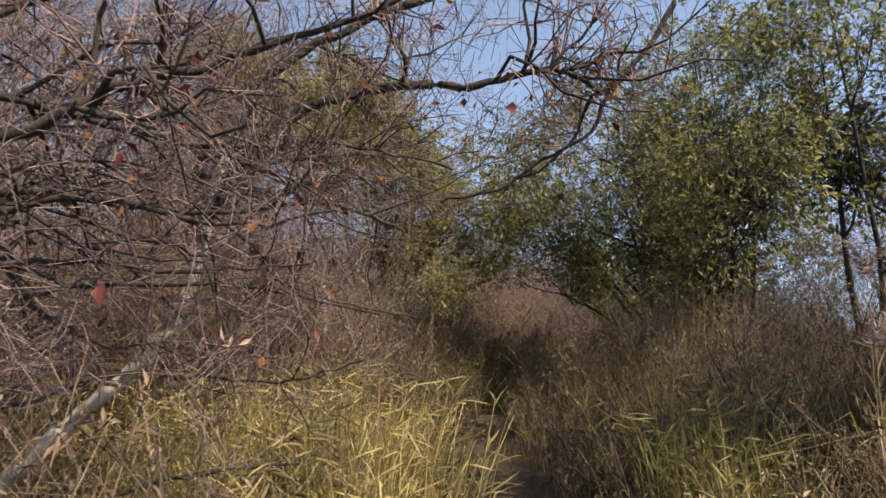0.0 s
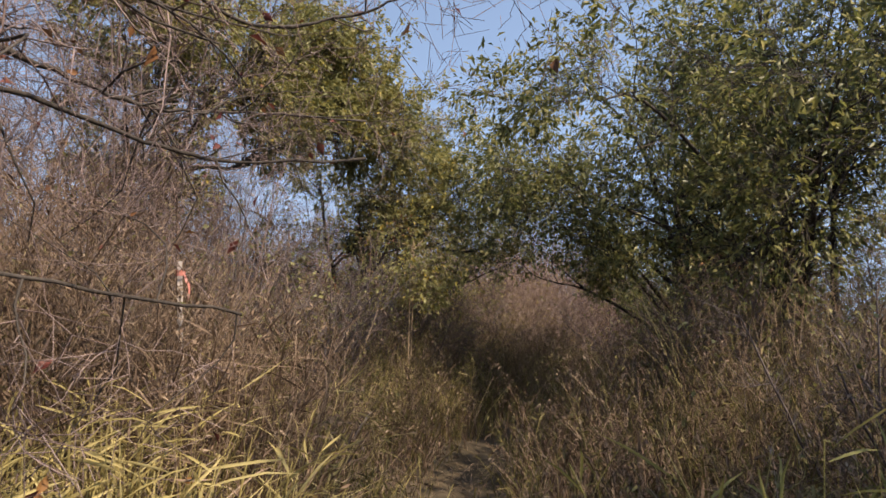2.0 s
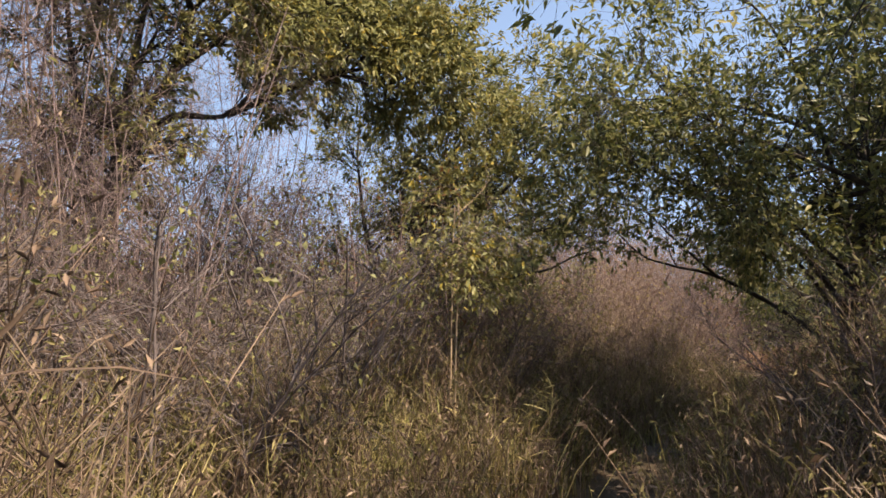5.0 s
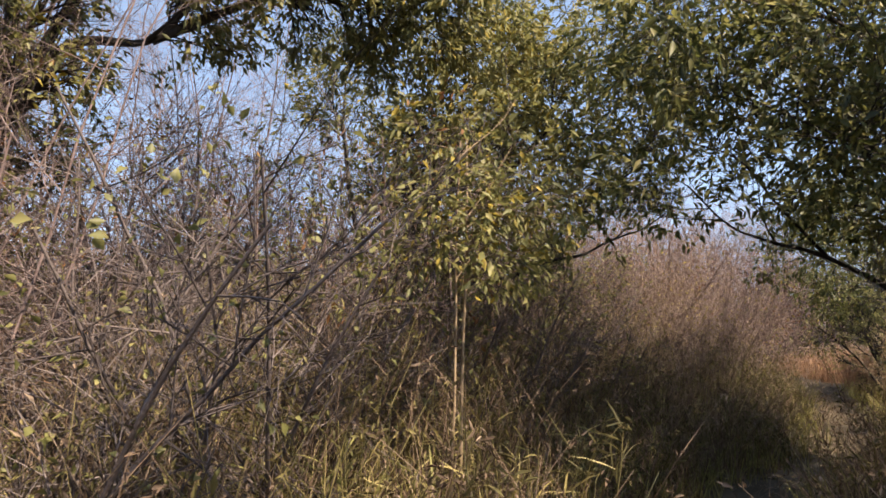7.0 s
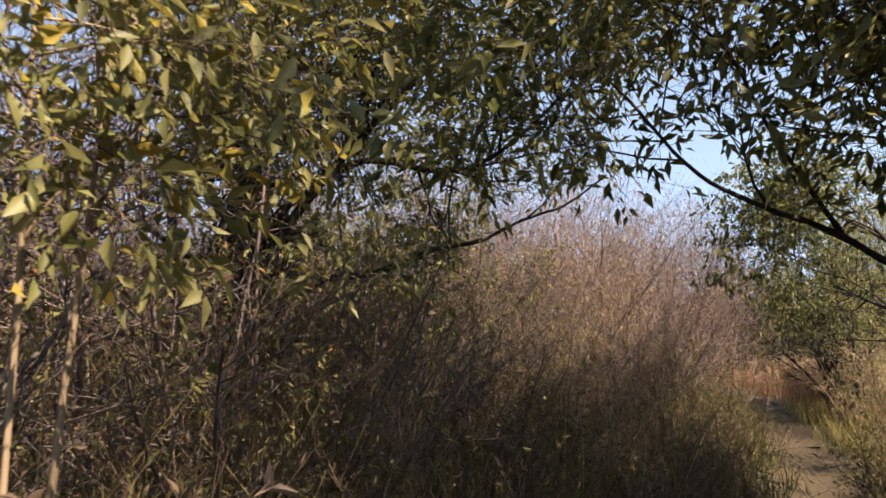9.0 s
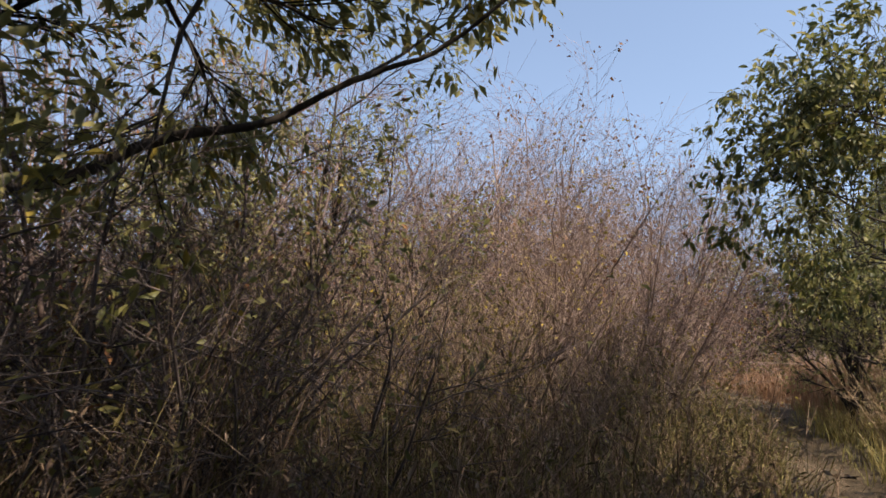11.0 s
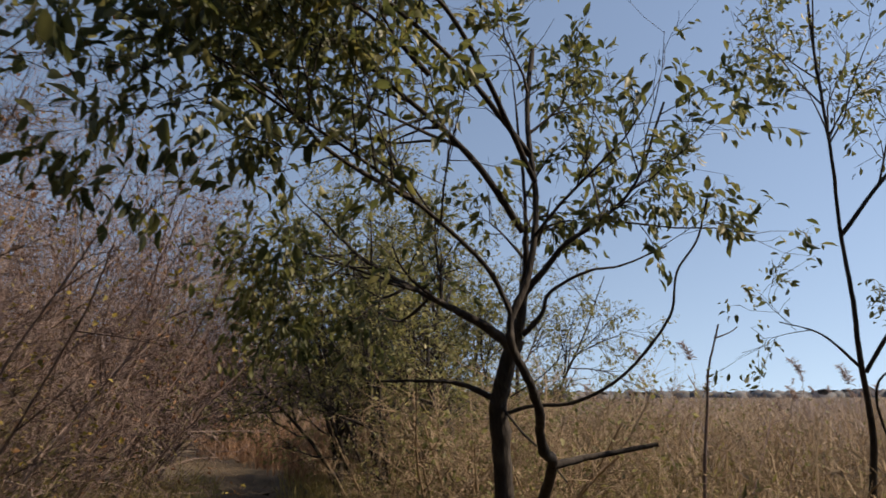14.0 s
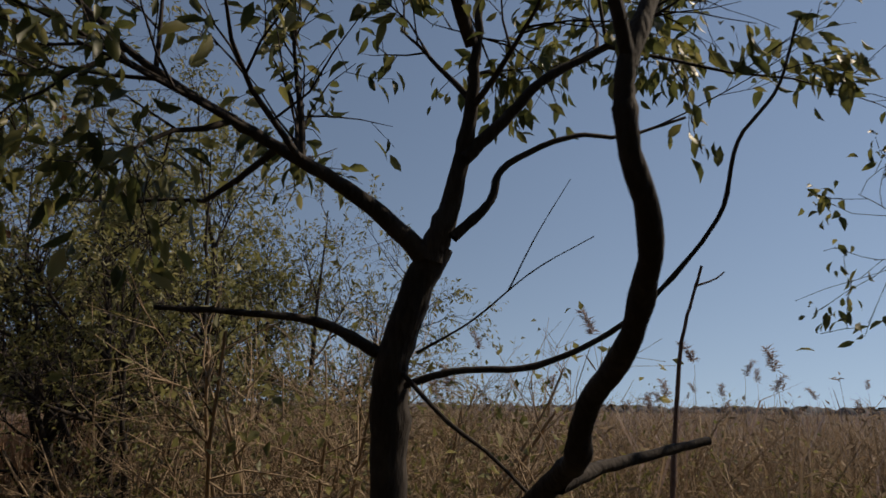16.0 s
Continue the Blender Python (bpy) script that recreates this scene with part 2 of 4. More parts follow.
def grow(rng, line, levels, out, at=(0, 0, 0)):
    """Branches off a line, level by level. levels: dicts (count, length, angle, wander, lift, n, lo). out[k] collects level k's lines."""
    if not levels:
        return
    L = levels[0]
    pts, rad = line
    seg = np.linalg.norm(np.diff(pts, axis=0), axis=1).sum()
    for _ in range(max(1, int(rng.poisson(L["count"])))):
        f = rng.uniform(L.get("lo", 0.25), 1.0) * (len(pts) - 1)
        i = min(int(f), len(pts) - 2)
        p = pts[i] + (pts[i + 1] - pts[i]) * (f - i)
        d = pts[i + 1] - pts[i]
        d /= np.linalg.norm(d)
        q = rng.normal(size=3)
        q -= q @ d * d
        q /= np.linalg.norm(q)
        a = radians(rng.normal(L["angle"], 12))
        r = max(0.0014, min(rad[i] * 0.62, L.get("rmax", 1)))
        length = L["length"] * rng.uniform(0.55, 1.3)
        child = limb_line(rng, p, d * math.cos(a) + q * math.sin(a), length, r, max(0.0012, r * 0.3), L.get("n", 4), L.get("wander", 0.2), L.get("lift", 0.05))
        if in_corridor(child[0][-1] + at) or in_corridor(child[0][len(child[0]) // 2] + at):
            continue
        out.setdefault(len(levels), []).append(child)
        grow(rng, child, levels[1:], out, at)


def leaf_spots(rng, lines, per, spread=0.03, lo=0.3):
    """Leaf bases and directions along lines."""
    P = np.array([l[0][0] for l in lines]); Q = np.array([l[0][-1] for l in lines]); M = np.array([l[0][len(l[0]) // 2] for l in lines])
    k = rng.integers(0, len(lines), int(per * len(lines)))
    t = rng.uniform(lo, 1.0, len(k))[:, None]
    pos = np.where(t < 0.5, P[k] + (M[k] - P[k]) * 2 * t, M[k] + (Q[k] - M[k]) * (2 * t - 1)) + rng.normal(0, spread, (len(k), 3))
    axis = unit(Q[k] - P[k]) * 0.7 + rng.normal(0, 0.55, (len(k), 3))
    return pos, axis


def spline(pts, n):
    """A smooth curve through a few control points."""
    p = np.array(pts, float)
    p = np.concatenate([[2 * p[0] - p[1]], p, [2 * p[-1] - p[-2]]])
    out = []
    for u in np.linspace(0, len(p) - 3 - 1e-6, n):
        i = int(u)
        t = u - i
        a, b, c, d = p[i:i + 4]
        out.append(0.5 * (2 * b + (c - a) * t + (2 * a - 5 * b + 4 * c - d) * t * t + (3 * b - a - 3 * c + d) * t ** 3))
    return np.array(out)


def knotty(rng, r0, r1, n):
    """Radii that taper with knots and swellings."""
    return (r1 + (r0 - r1) * (1 - np.linspace(0, 1, n)) ** 1.5) * (1 + 0.025 * rng.normal(size=n) + 0.17 * (rng.random(n) < 0.08))


def tree(name, label, place, seed, trunks, levels, leaf_mat, per, leaf_len, droop=0.35, bark=BARK, twig_mat=BARK, fine=False, group="",
         category="tree", aspect=0.36, second=None, paths=(), joined=False, trunk_mat=None, kink=0.05):
    """A tree or shrub: trunks or stems, limbs, twigs and a crown of leaves. trunks: (start, direction, length, radius, wander, lift).
    paths: (part name, control points, first radius, last radius, where branching begins, share of the levels' counts)."""
    rng = np.random.default_rng(seed)
    root = tagged(new(name), label, category, group)
    root.location = place
    out, stems = {}, []
    for st, d, ln, r, wa, li in trunks:
        line = limb_line(rng, st, d, ln, r, 0.006, 10, wa, li)
        stems.append(("trunk" if not joined else "stem", line))
        grow(rng, line, levels, out, np.array(place, float))
    for nm, pts, r0, r1, lo, share in paths:
        p = spline(np.array(pts) - np.array(place), max(8, 5 * len(pts)))
        p[1:-1] += rng.normal(0, r0 * kink, p[1:-1].shape)
        line = (p, knotty(rng, r0, r1, len(p)))
        stems.append((nm, line))
        if share:
            run = float(np.linalg.norm(np.diff(p, axis=0), axis=1).sum())
            lv = [dict(levels[0], lo=lo, count=levels[0]["count"] * share, length=min(levels[0]["length"], 0.6 * run))] + list(levels[1:])
            grow(rng, line, lv, out, np.array(place, float))
    for nm, line in stems:
        wood(nm, [line], 10 if line[1][0] > 0.03 else 6, trunk_mat if trunk_mat and nm == "trunk" else bark, root)
    if not out:
        return root
    top = max(out)
    for k in sorted(out, reverse=True):
        if k == top and len(out) > 2 and not joined:
            for line in out[k]:
                wood("limb", [line], 5, bark, root)
        else:
            tagged(wood("twig_spray", out[k], 3, twig_mat, root), kind="stuff")
    for mat, n_per, nm in [(leaf_mat, per, "crown")] + ([(second[0], per * second[1], "turned_foliage")] if second else []):
        if not n_per:
            continue
        tips = out[min(out)]
        pos, ax = leaf_spots(rng, tips, n_per)
        ax[:, 2] -= droop
        ln = leaf_len * rng.uniform(0.55, 1.25, len(pos))
        tagged(leaves(nm, pos, ax, ln, ln * aspect * rng.uniform(0.8, 1.2, len(pos)), mat, root, rng, fine), kind="stuff")
    return root


# ---- ground ----
def axis_steps(lo, hi, step, far):
    core = np.arange(lo, hi + step, step)
    grow_ = np.cumsum(step * 1.35 ** np.arange(1, 30))
    grow_ = grow_[grow_ < far]
    return np.concatenate([(lo - grow_)[::-1], core, core[-1] + grow_])


gx, gy = axis_steps(-12, 24, 0.3, 2600), axis_steps(-8, 44, 0.3, 2600)
X, Y = np.meshgrid(gx, gy, indexing="ij")
td = trail_distance(X, Y)
Z = relief(X, Y) - 0.05 * np.exp(-(td / 0.4) ** 2)
V = np.stack([X, Y, Z], -1).reshape(-1, 3)
idx = np.arange(len(V)).reshape(X.shape)
f4 = np.stack([idx[:-1, :-1], idx[1:, :-1], idx[1:, 1:], idx[:-1, 1:]], -1).reshape(-1, 4)
ground = tagged(mesh_object("ground", V, [], f4, GROUND, None, "brown earth under dry leaves and dead grass", True), kind="structure", category="ground")


def ribbon_mesh(name, line, half, material, lift, label):
    """A trail laid over the ground, with an uneven edge."""
    rng = np.random.default_rng(4)
    pts = []
    for a, b in zip(line[:-1], line[1:]):
        for t in np.linspace(0, 1, 14, endpoint=False):
            pts.append(a + (b - a) * t)
    pts = np.array(pts)
    k = np.ones(9) / 9
    pts[4:-4] = np.stack([np.convolve(pts[:, i], k, "valid") for i in (0, 1)], 1)
    d = unit(np.gradient(pts, axis=0))
    nrm = np.stack([-d[:, 1], d[:, 0]], 1)
    cols = np.linspace(-1, 1, 7)
    w = half * (1 + 0.25 * rng.normal(size=(len(pts), 1)) * (np.abs(cols) > 0.9))
    P = pts[:, None] + nrm[:, None] * (cols * w)[..., None]
    z = relief(P[..., 0], P[..., 1]) - 0.05 * np.exp(-(trail_distance(P[..., 0], P[..., 1]) / 0.4) ** 2) + lift + 0.012 * rng.random(P.shape[:2])
    V = np.concatenate([P, z[..., None]], -1)
    ix = np.arange(V.shape[0] * 7).reshape(-1, 7)
    f = np.stack([ix[:-1, :-1], ix[:-1, 1:], ix[1:, 1:], ix[1:, :-1]], -1).reshape(-1, 4)
    return tagged(mesh_object(name, V.reshape(-1, 3), [], f, material, None, label, True), kind="structure", category="trail")


trail = ribbon_mesh("trail", TRAIL_LINE, 0.58, TRAIL, 0.012, "narrow trodden earth trail strewn with dead straw")


# ---- fields of weeds and grass, as uncountable stuff ----
def scatter(rng, n, x0, x1, y0, y1, clear, dens=None):
    """Random ground points in a rectangle, off the trail, thinned by a patchy density."""
    x, y = rng.uniform(x0, x1, n), rng.uniform(y0, y1, n)
    keep = trail_distance(x, y) > clear * rng.uniform(0.7, 1.3, n) * (1 + 0.7 * np.clip((y - 16) / 4, 0, 1))
    if dens:
        keep &= rng.random(n) < dens(x, y)
    x, y = x[keep], y[keep]
    return np.stack([x, y, relief(x, y) - 0.02], 1)


def patchy(seed, size, lo=0.0):
    def f(x, y):
        return np.clip(lo + 0.5 + 0.5 * np.sin(x * 6.3 / size + seed) * np.sin(y * 6.3 / size + 2.1 * seed) + 0.35 * np.sin((x + y) * 11 / size + seed), 0, 1)
    return f


def thicket_height(x, y):
    """Share of full growth: low beside the trail, tall away from it, low again on the marsh side."""
    d = trail_distance(x, y)
    open_ = np.exp(-(((x + 1.2) / 1.7) ** 2 + ((y - 3.6) / 1.7) ** 2) ** 2)
    marsh = np.clip((x - 4.5) / 2, 0, 1) * np.clip((y - 14) / 4, 0, 1)
    return (0.35 + 0.30 * np.clip((d - 0.2) / 0.45, 0, 1) + 0.37 * np.clip(d - 0.4, 0, 2.2)) * (1 - 0.45 * marsh) * (1 - 0.68 * open_) * (1 - 0.45 * np.exp(-((x + 1.9) / 1.2) ** 2 - ((y - 9.7) / 1.4) ** 2)) * (1 - 0.14 * np.clip(x - 0.7, 0, 1) * np.clip(9 - y, 0, 1)) * (1 - 0.4 * np.exp(-((x - 1.6) / 0.9) ** 2 - ((y - 3.4) / 1.3) ** 2))


def grass_field(name, label, seed, n, rect, clear, h, hs, w, material, lean=0.35, dens=None, category="weeds", tufts=0, shaped=False):
    rng = np.random.default_rng(seed)
    base = scatter(rng, n // max(1, tufts), *rect, clear, dens)
    if tufts:
        base = np.repeat(base, tufts, 0)
        base[:, :2] += rng.normal(0, 0.07, (len(base), 2))
    m = len(base)
    hh = rng.normal(h, hs, m).clip(h * 0.3)
    if shaped:
        hh *= thicket_height(base[:, 0], base[:, 1])
    return tagged(blades(name, base, hh, rng.normal(0, lean, (m, 2)), w * rng.uniform(0.6, 1.4, m), material, None, rng), label, category, kind="stuff")


def weed_field(name, label, seed, n, rect, clear, h, material, leafmat, dens=None, category="weeds", leafiness=9, leaf_len=0.05):
    """Dry stalks with side sprays and small withered leaves."""
    rng = np.random.default_rng(seed)
    base = scatter(rng, n, *rect, clear, dens)
    th = thicket_height(base[:, 0], base[:, 1])
    lines, tips = [], []
    for b, k in zip(base, th):
        hh = h * k * rng.uniform(0.6, 1.25)
        st = limb_line(rng, b, (rng.normal(0, 0.22), rng.normal(0, 0.22), 1), hh, 0.0045, 0.0018, 4, 0.1, 0.02)
        lines.append(st)
        for _ in range(rng.integers(3, 8)):
            f = rng.uniform(0.3, 1.0) * 3
            i = min(int(f), 2)
            p = st[0][i] + (st[0][i + 1] - st[0][i]) * (f - i)
            a = rng.uniform(0, 6.28)
            tw = limb_line(rng, p, (math.cos(a) * 0.75, math.sin(a) * 0.75, 0.8), hh * rng.uniform(0.15, 0.34), 0.0026, 0.0013, 2, 0.12, 0.05)
            lines.append(tw)
            tips.append(tw)
    ob = tagged(wood(name, lines, 3, material, None), label, category, kind="stuff")
    pos, ax = leaf_spots(rng, tips, leafiness / 4.5, 0.015, 0.0)
    ln = leaf_len * rng.uniform(0.5, 1.4, len(pos))
    tagged(leaves("withered_foliage", pos, ax - [0, 0, 0.2], ln, ln * 0.26, leafmat, ob, rng), kind="stuff")
    return ob


def near(d):
    return lambda x, y: (trail_distance(x, y) < d) * 1.0


def both(*fs):
    def f(x, y):
        r = 1.0
        for g in fs:
            r = r * g(x, y)
        return r
    return f


weed_field("weed_thicket", "dense brown dried weeds with withered leaves beside the trail", 11, 6200, (-4, 6, 1.2, 20), 0.42, 1.25, WEED, WEED, both(near(4.2), patchy(1, 5, 0.35)), leafiness=19, leaf_len=0.042)
weed_field("goldenrod_thicket", "olive-green and brown tall weeds along the trail", 12, 5200, (-4, 6, 1.2, 24), 0.42, 1.2, WEEDGREEN, WEEDGREEN, both(near(4.2), patchy(4, 4, 0.25)), leafiness=26, leaf_len=0.048)
weed_field("tall_weeds", "tall pinkish-tan dead weeds standing round the survey stake", 23, 1000, (-3.6, -0.45, 5.3, 7.4), 0.8, 1.5, WEED, WEED, None, leafiness=15, leaf_len=0.045)
grass_field("undergrowth", "tangle of dead brown grass under the weeds", 13, 52000, (-8, 9, 0, 26), 0.62, 0.75, 0.2, 0.010, WEED, 0.5, near(6), "grass", 6, True)
grass_field("green_undergrowth", "olive-green grass between the dead weeds", 14, 36000, (-6, 8, 0, 26), 0.36, 0.75, 0.2, 0.012, WEEDGREEN, 0.45, both(near(4), patchy(2, 3)), "grass", 6, True)
grass_field("pale_stalks", "pale dry grass stalks standing among the weeds", 24, 9000, (-6, 7, 0.5, 24), 0.95, 1.15, 0.3, 0.007, STRAW, 0.3, both(near(4), patchy(7, 3)), "grass", 5, True)
grass_field("trail_straw", "flattened straw lying on the trail", 15, 60000, (-1, 10, -1, 36), 0.0, 0.06, 0.03, 0.006, WEED, 2.4, near(0.6), "straw")
grass_field("reed_marsh", "wide marsh of dry tan reeds reaching the horizon", 16, 36000, (8.5, 34, 8, 46), 0.9, 1.25, 0.28, 0.014, REED, 0.3, patchy(3, 6, 0.45), "reeds", 5)
grass_field("far_reed_marsh", "distant dry reeds fading into the flat horizon", 17, 24000, (26, 130, -10, 130), 0.5, 1.15, 0.38, 0.05, REED, 0.25, None, "reeds", 5)
grass_field("plumed_marsh", "pale pinkish-tan reed plumes rising over the marsh", 29, 12000, (9.5, 60, 6, 70), 0.9, 1.5, 0.22, 0.03, PLUME, 0.22, patchy(6, 5, 0.1), "reeds", 3)
grass_field("back_meadow", "dead grass behind the thicket", 18, 10000, (-30, -5, 2, 46), 0.5, 1.0, 0.2, 0.03, WEED, 0.3, None, "grass", 5)
grass_field("side_meadow", "dead tan grass of the open meadow beside the thicket", 31, 16000, (-8, 30, -12, 9), 1.0, 0.7, 0.18, 0.022, WEED, 0.4, None, "grass", 5)
grass_field("russet_grass", "stand of russet dry grass beside the trail", 19, 13000, (8.4, 13.5, 28, 38), 0.6, 1.05, 0.2, 0.012, PINKREED, 0.22, None, "grass", 6)
grass_field("amber_grass", "short amber and green grass below the young trees", 20, 30000, (5.4, 13, 17.0, 29), 0.5, 0.5, 0.14, 0.010, STRAW, 0.4, patchy(5, 3), "grass", 6)
grass_field("trail_edge_grass", "low green grass along the edge of the trail", 22, 14000, (1, 9, 14, 30), 0.36, 0.35, 0.1, 0.010, LIME, 0.45, near(1.0), "grass", 6)


weed_field("marsh_weeds", "tangled tan dead weeds in front of the marsh", 25, 2300, (6.2, 15, 16.5, 26), 0.8, 1.35, REED, REED, None, leafiness=16, leaf_len=0.05)


weed_field("marsh_edge_weeds", "olive-green and yellowing weeds at the edge of the marsh", 30, 700, (5.8, 12, 17.5, 24), 0.8, 1.1, WEEDGREEN, LIME, None, leafiness=18, leaf_len=0.06)


def grass_clump(label, place, seed, n, h, spread, material, width=0.010, stalk=None):
    """A clump of leafy grass: arching blades round upright culms that carry side leaves."""
    rng = np.random.default_rng(seed)
    root = tagged(new("grass_clump"), label, "grass", "leafy grass clumps")
    root.location = (*place, float(relief(np.array(place[0]), np.array(place[1]))))
    base = np.concatenate([rng.normal(0, spread, (n, 2)), np.full((n, 1), -0.02)], 1)
    tagged(blades("blade_tuft", base, rng.normal(h * 0.75, h * 0.16, n).clip(0.2), base[:, :2] * 0.5 + rng.normal(0, 0.26, (n, 2)).clip(-0.5, 0.5), width * rng.uniform(0.6, 1.3, n), material, root, rng), kind="stuff")
    culms, tips = [], []
    for _ in range(n // 9):
        b = np.array([*rng.normal(0, spread, 2), -0.02])
        culms.append(limb_line(rng, b, (b[0] * 0.6 + rng.normal(0, 0.12), b[1] * 0.6 + rng.normal(0, 0.12), 1), h * rng.uniform(0.8, 1.15), 0.004, 0.0018, 6, 0.05, 0.0))
    tagged(wood("culm_tuft", culms, 4, stalk or material, root), kind="stuff")
    pos, ax = leaf_spots(rng, culms, 8, 0.0, 0.25)
    ax = ax * [1, 1, 0.6] + rng.normal(0, 0.5, ax.shape) * [1, 1, 0.2]
    ln = rng.uniform(0.12, 0.3, len(pos)) * h
    tagged(leaves("side_foliage", pos, ax, ln, np.full(len(pos), width * 1.1), material, root, rng, True, 0.15), kind="stuff")
    return root


for i, (gx_, gy_, n, h, sp) in enumerate([(-0.55, 4.35, 220, 1.0, 0.24), (-1.2, 4.4, 220, 1.05, 0.26), (-1.8, 4.3, 200, 1.0, 0.26), (-0.85, 5.15, 200, 1.1, 0.24), (-1.5, 5.05, 200, 1.15, 0.26), (-2.3, 4.8, 180, 1.1, 0.28), (-0.45, 3.3, 260, 0.95, 0.24), (-0.95, 3.0, 240, 0.9, 0.26), (-0.50, 4.0, 260, 1.05, 0.26), (-1.05, 3.9, 240, 1.0, 0.28), (-0.85, 4.8, 240, 1.15, 0.26), (-0.75, 5.6, 200, 1.2, 0.24), (-1.4, 4.6, 220, 1.05, 0.28), (-1.7, 3.5, 200, 0.95, 0.28), (-1.2, 5.5, 200, 1.15, 0.28), (-2.0, 5.2, 180, 1.1, 0.28), (-0.7, 6.4, 140, 1.15, 0.25), (-1.6, 6.4, 140, 1.2, 0.28), (-0.4, 2.6, 130, 0.8, 0.2), (-1.15, 6.1, 170, 1.45, 0.3), (-0.85, 5.8, 150, 1.3, 0.26), (-1.5, 5.9, 170, 1.5, 0.3), (-0.95, 6.15, 150, 1.4, 0.22), (-1.05, 6.3, 140, 1.5, 0.2), (-0.6, 5.9, 130, 1.3, 0.22)]):
    grass_clump("sunlit clump of yellow leafy grass beside the trail", (gx_, gy_), 300 + i, n, h, sp, STRAW if i < 19 else WEED)
for i, (gx_, gy_, n, h, sp) in enumerate([(1.6, 4.2, 170, 1.1, 0.16), (1.85, 3.9, 120, 1.05, 0.17), (2.1, 4.9, 90, 1.1, 0.18), (1.6, 3.3, 80, 0.9, 0.16)]):
    grass_clump("fresh yellow-green clump of leafy grass", (gx_, gy_), 330 + i, n, h, sp, LIME)
for i, (gx_, gy_, n, h, sp) in enumerate([(0.0, 12.0, 170, 1.05, 0.22), (0.35, 12.5, 120, 0.95, 0.2), (-0.5, 11.6, 120, 1.0, 0.22), (-0.75, 11.3, 120, 1.0, 0.2), (0.1, 11.5, 110, 0.95, 0.2)]):
    grass_clump("yellow-green leafy grass clump under the shrubs", (gx_, gy_), 350 + i, n, h, sp, LIME if i % 2 else STRAW)
for i, (gx_, gy_, n, h, sp) in enumerate([(2.75, 17.3, 150, 0.75, 0.22), (3.3, 18.9, 150, 0.8, 0.22), (3.9, 20.3, 160, 0.85, 0.24), (2.2, 16.9, 130, 0.8, 0.22), (4.6, 21.8, 150, 0.85, 0.25), (1.6, 16.6, 130, 0.85, 0.22)]):
    grass_clump("olive-green grass clump along the edge of the trail", (gx_, gy_), 370 + i, n, h, sp, WEEDGREEN)


grass_field("distant_thicket", "distant grey-brown thicket closing the view behind the shrubs", 26, 11000, (-45, 6, 36, 60), 1, 5.8, 1.4, 0.06, TWIG, 0.28, None, "thicket", 5)
grass_field("back_thicket", "grey-brown thicket beyond the meadow", 27, 9000, (-34, -11, -4, 36), 1, 5.0, 1.3, 0.06, TWIG, 0.28, None, "thicket", 5)
grass_field("end_thicket", "brown thicket where the trail fades out", 28, 6000, (3, 24, 47, 60), 1, 4.4, 1.2, 0.06, TWIG, 0.28, None, "thicket", 5)


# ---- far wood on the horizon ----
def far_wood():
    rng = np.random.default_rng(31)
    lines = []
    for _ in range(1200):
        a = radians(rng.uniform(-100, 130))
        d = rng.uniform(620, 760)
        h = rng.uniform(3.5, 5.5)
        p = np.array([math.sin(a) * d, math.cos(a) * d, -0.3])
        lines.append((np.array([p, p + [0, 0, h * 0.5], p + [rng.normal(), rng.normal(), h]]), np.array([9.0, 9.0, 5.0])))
    return tagged(wood("far_wood", lines, 5, HAZED_WOOD, None), "low line of distant woods on the horizon, haze put in as grey", "woods", kind="stuff")


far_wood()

# ---- trees along the trail ----
BROAD = [dict(count=10, length=1.7, angle=52, wander=0.15, lift=0.05, n=6, lo=0.28), dict(count=10, length=0.8, angle=45, wander=0.2, lift=0.03, n=4), dict(count=6, length=0.38, angle=42, wander=0.2, lift=-0.02, n=2)]
CROWN = [dict(BROAD[0], lo=0.38, length=1.0), dict(BROAD[1], length=0.65), dict(BROAD[2], count=5, length=0.32)]
DOME = [dict(BROAD[0], length=1.0), dict(BROAD[1], length=0.55), dict(BROAD[2], length=0.28)]
w1 = tree("willow_tree", "multi-stemmed young tree with green and olive leaves", (4.4, 10.2, 0), 101,
     [((0, 0, -0.05), (-0.10, 0.05, 1), 6.0, 0.075, 0.05, 0.05), ((0.1, 0.05, -0.05), (0.25, 0.1, 1), 5.8, 0.06, 0.05, 0.05), ((-0.08, -0.05, -0.05), (-0.16, -0.05, 1), 5.0, 0.05, 0.05, 0.05), ((0.05, 0.12, -0.05), (0.05, 0.4, 1), 5.6, 0.05, 0.05, 0.05)],
     CROWN, GREEN, 3.3, 0.095, second=(OLIVE, 0.55),
     paths=[("limb", [(4.3, 10.2, 1.6), (3.7, 9.9, 2.8), (2.9, 9.4, 3.6), (2.3, 9.0, 3.9), (1.9, 8.8, 3.8)], 0.045, 0.010, 0.45, 0.6),
            ("limb", [(4.4, 10.1, 1.7), (4.1, 9.2, 2.5), (3.7, 8.2, 3.0), (3.4, 7.3, 3.4)], 0.04, 0.010, 0.3, 1.2)])
# the last three are added, mostly out of view, to shade the trailside
for bx, by, s, rot in [(6.1, 8.8, 1.1, 150), (4.4, 3.3, 0.95, 170), (5.7, 15.7, 0.9, 95), (5.4, 13.5, 1.2, 300)]:
    copy_thing(w1, pose(bx, by, 0, 0, 0, rot)).scale = (s, s, s)
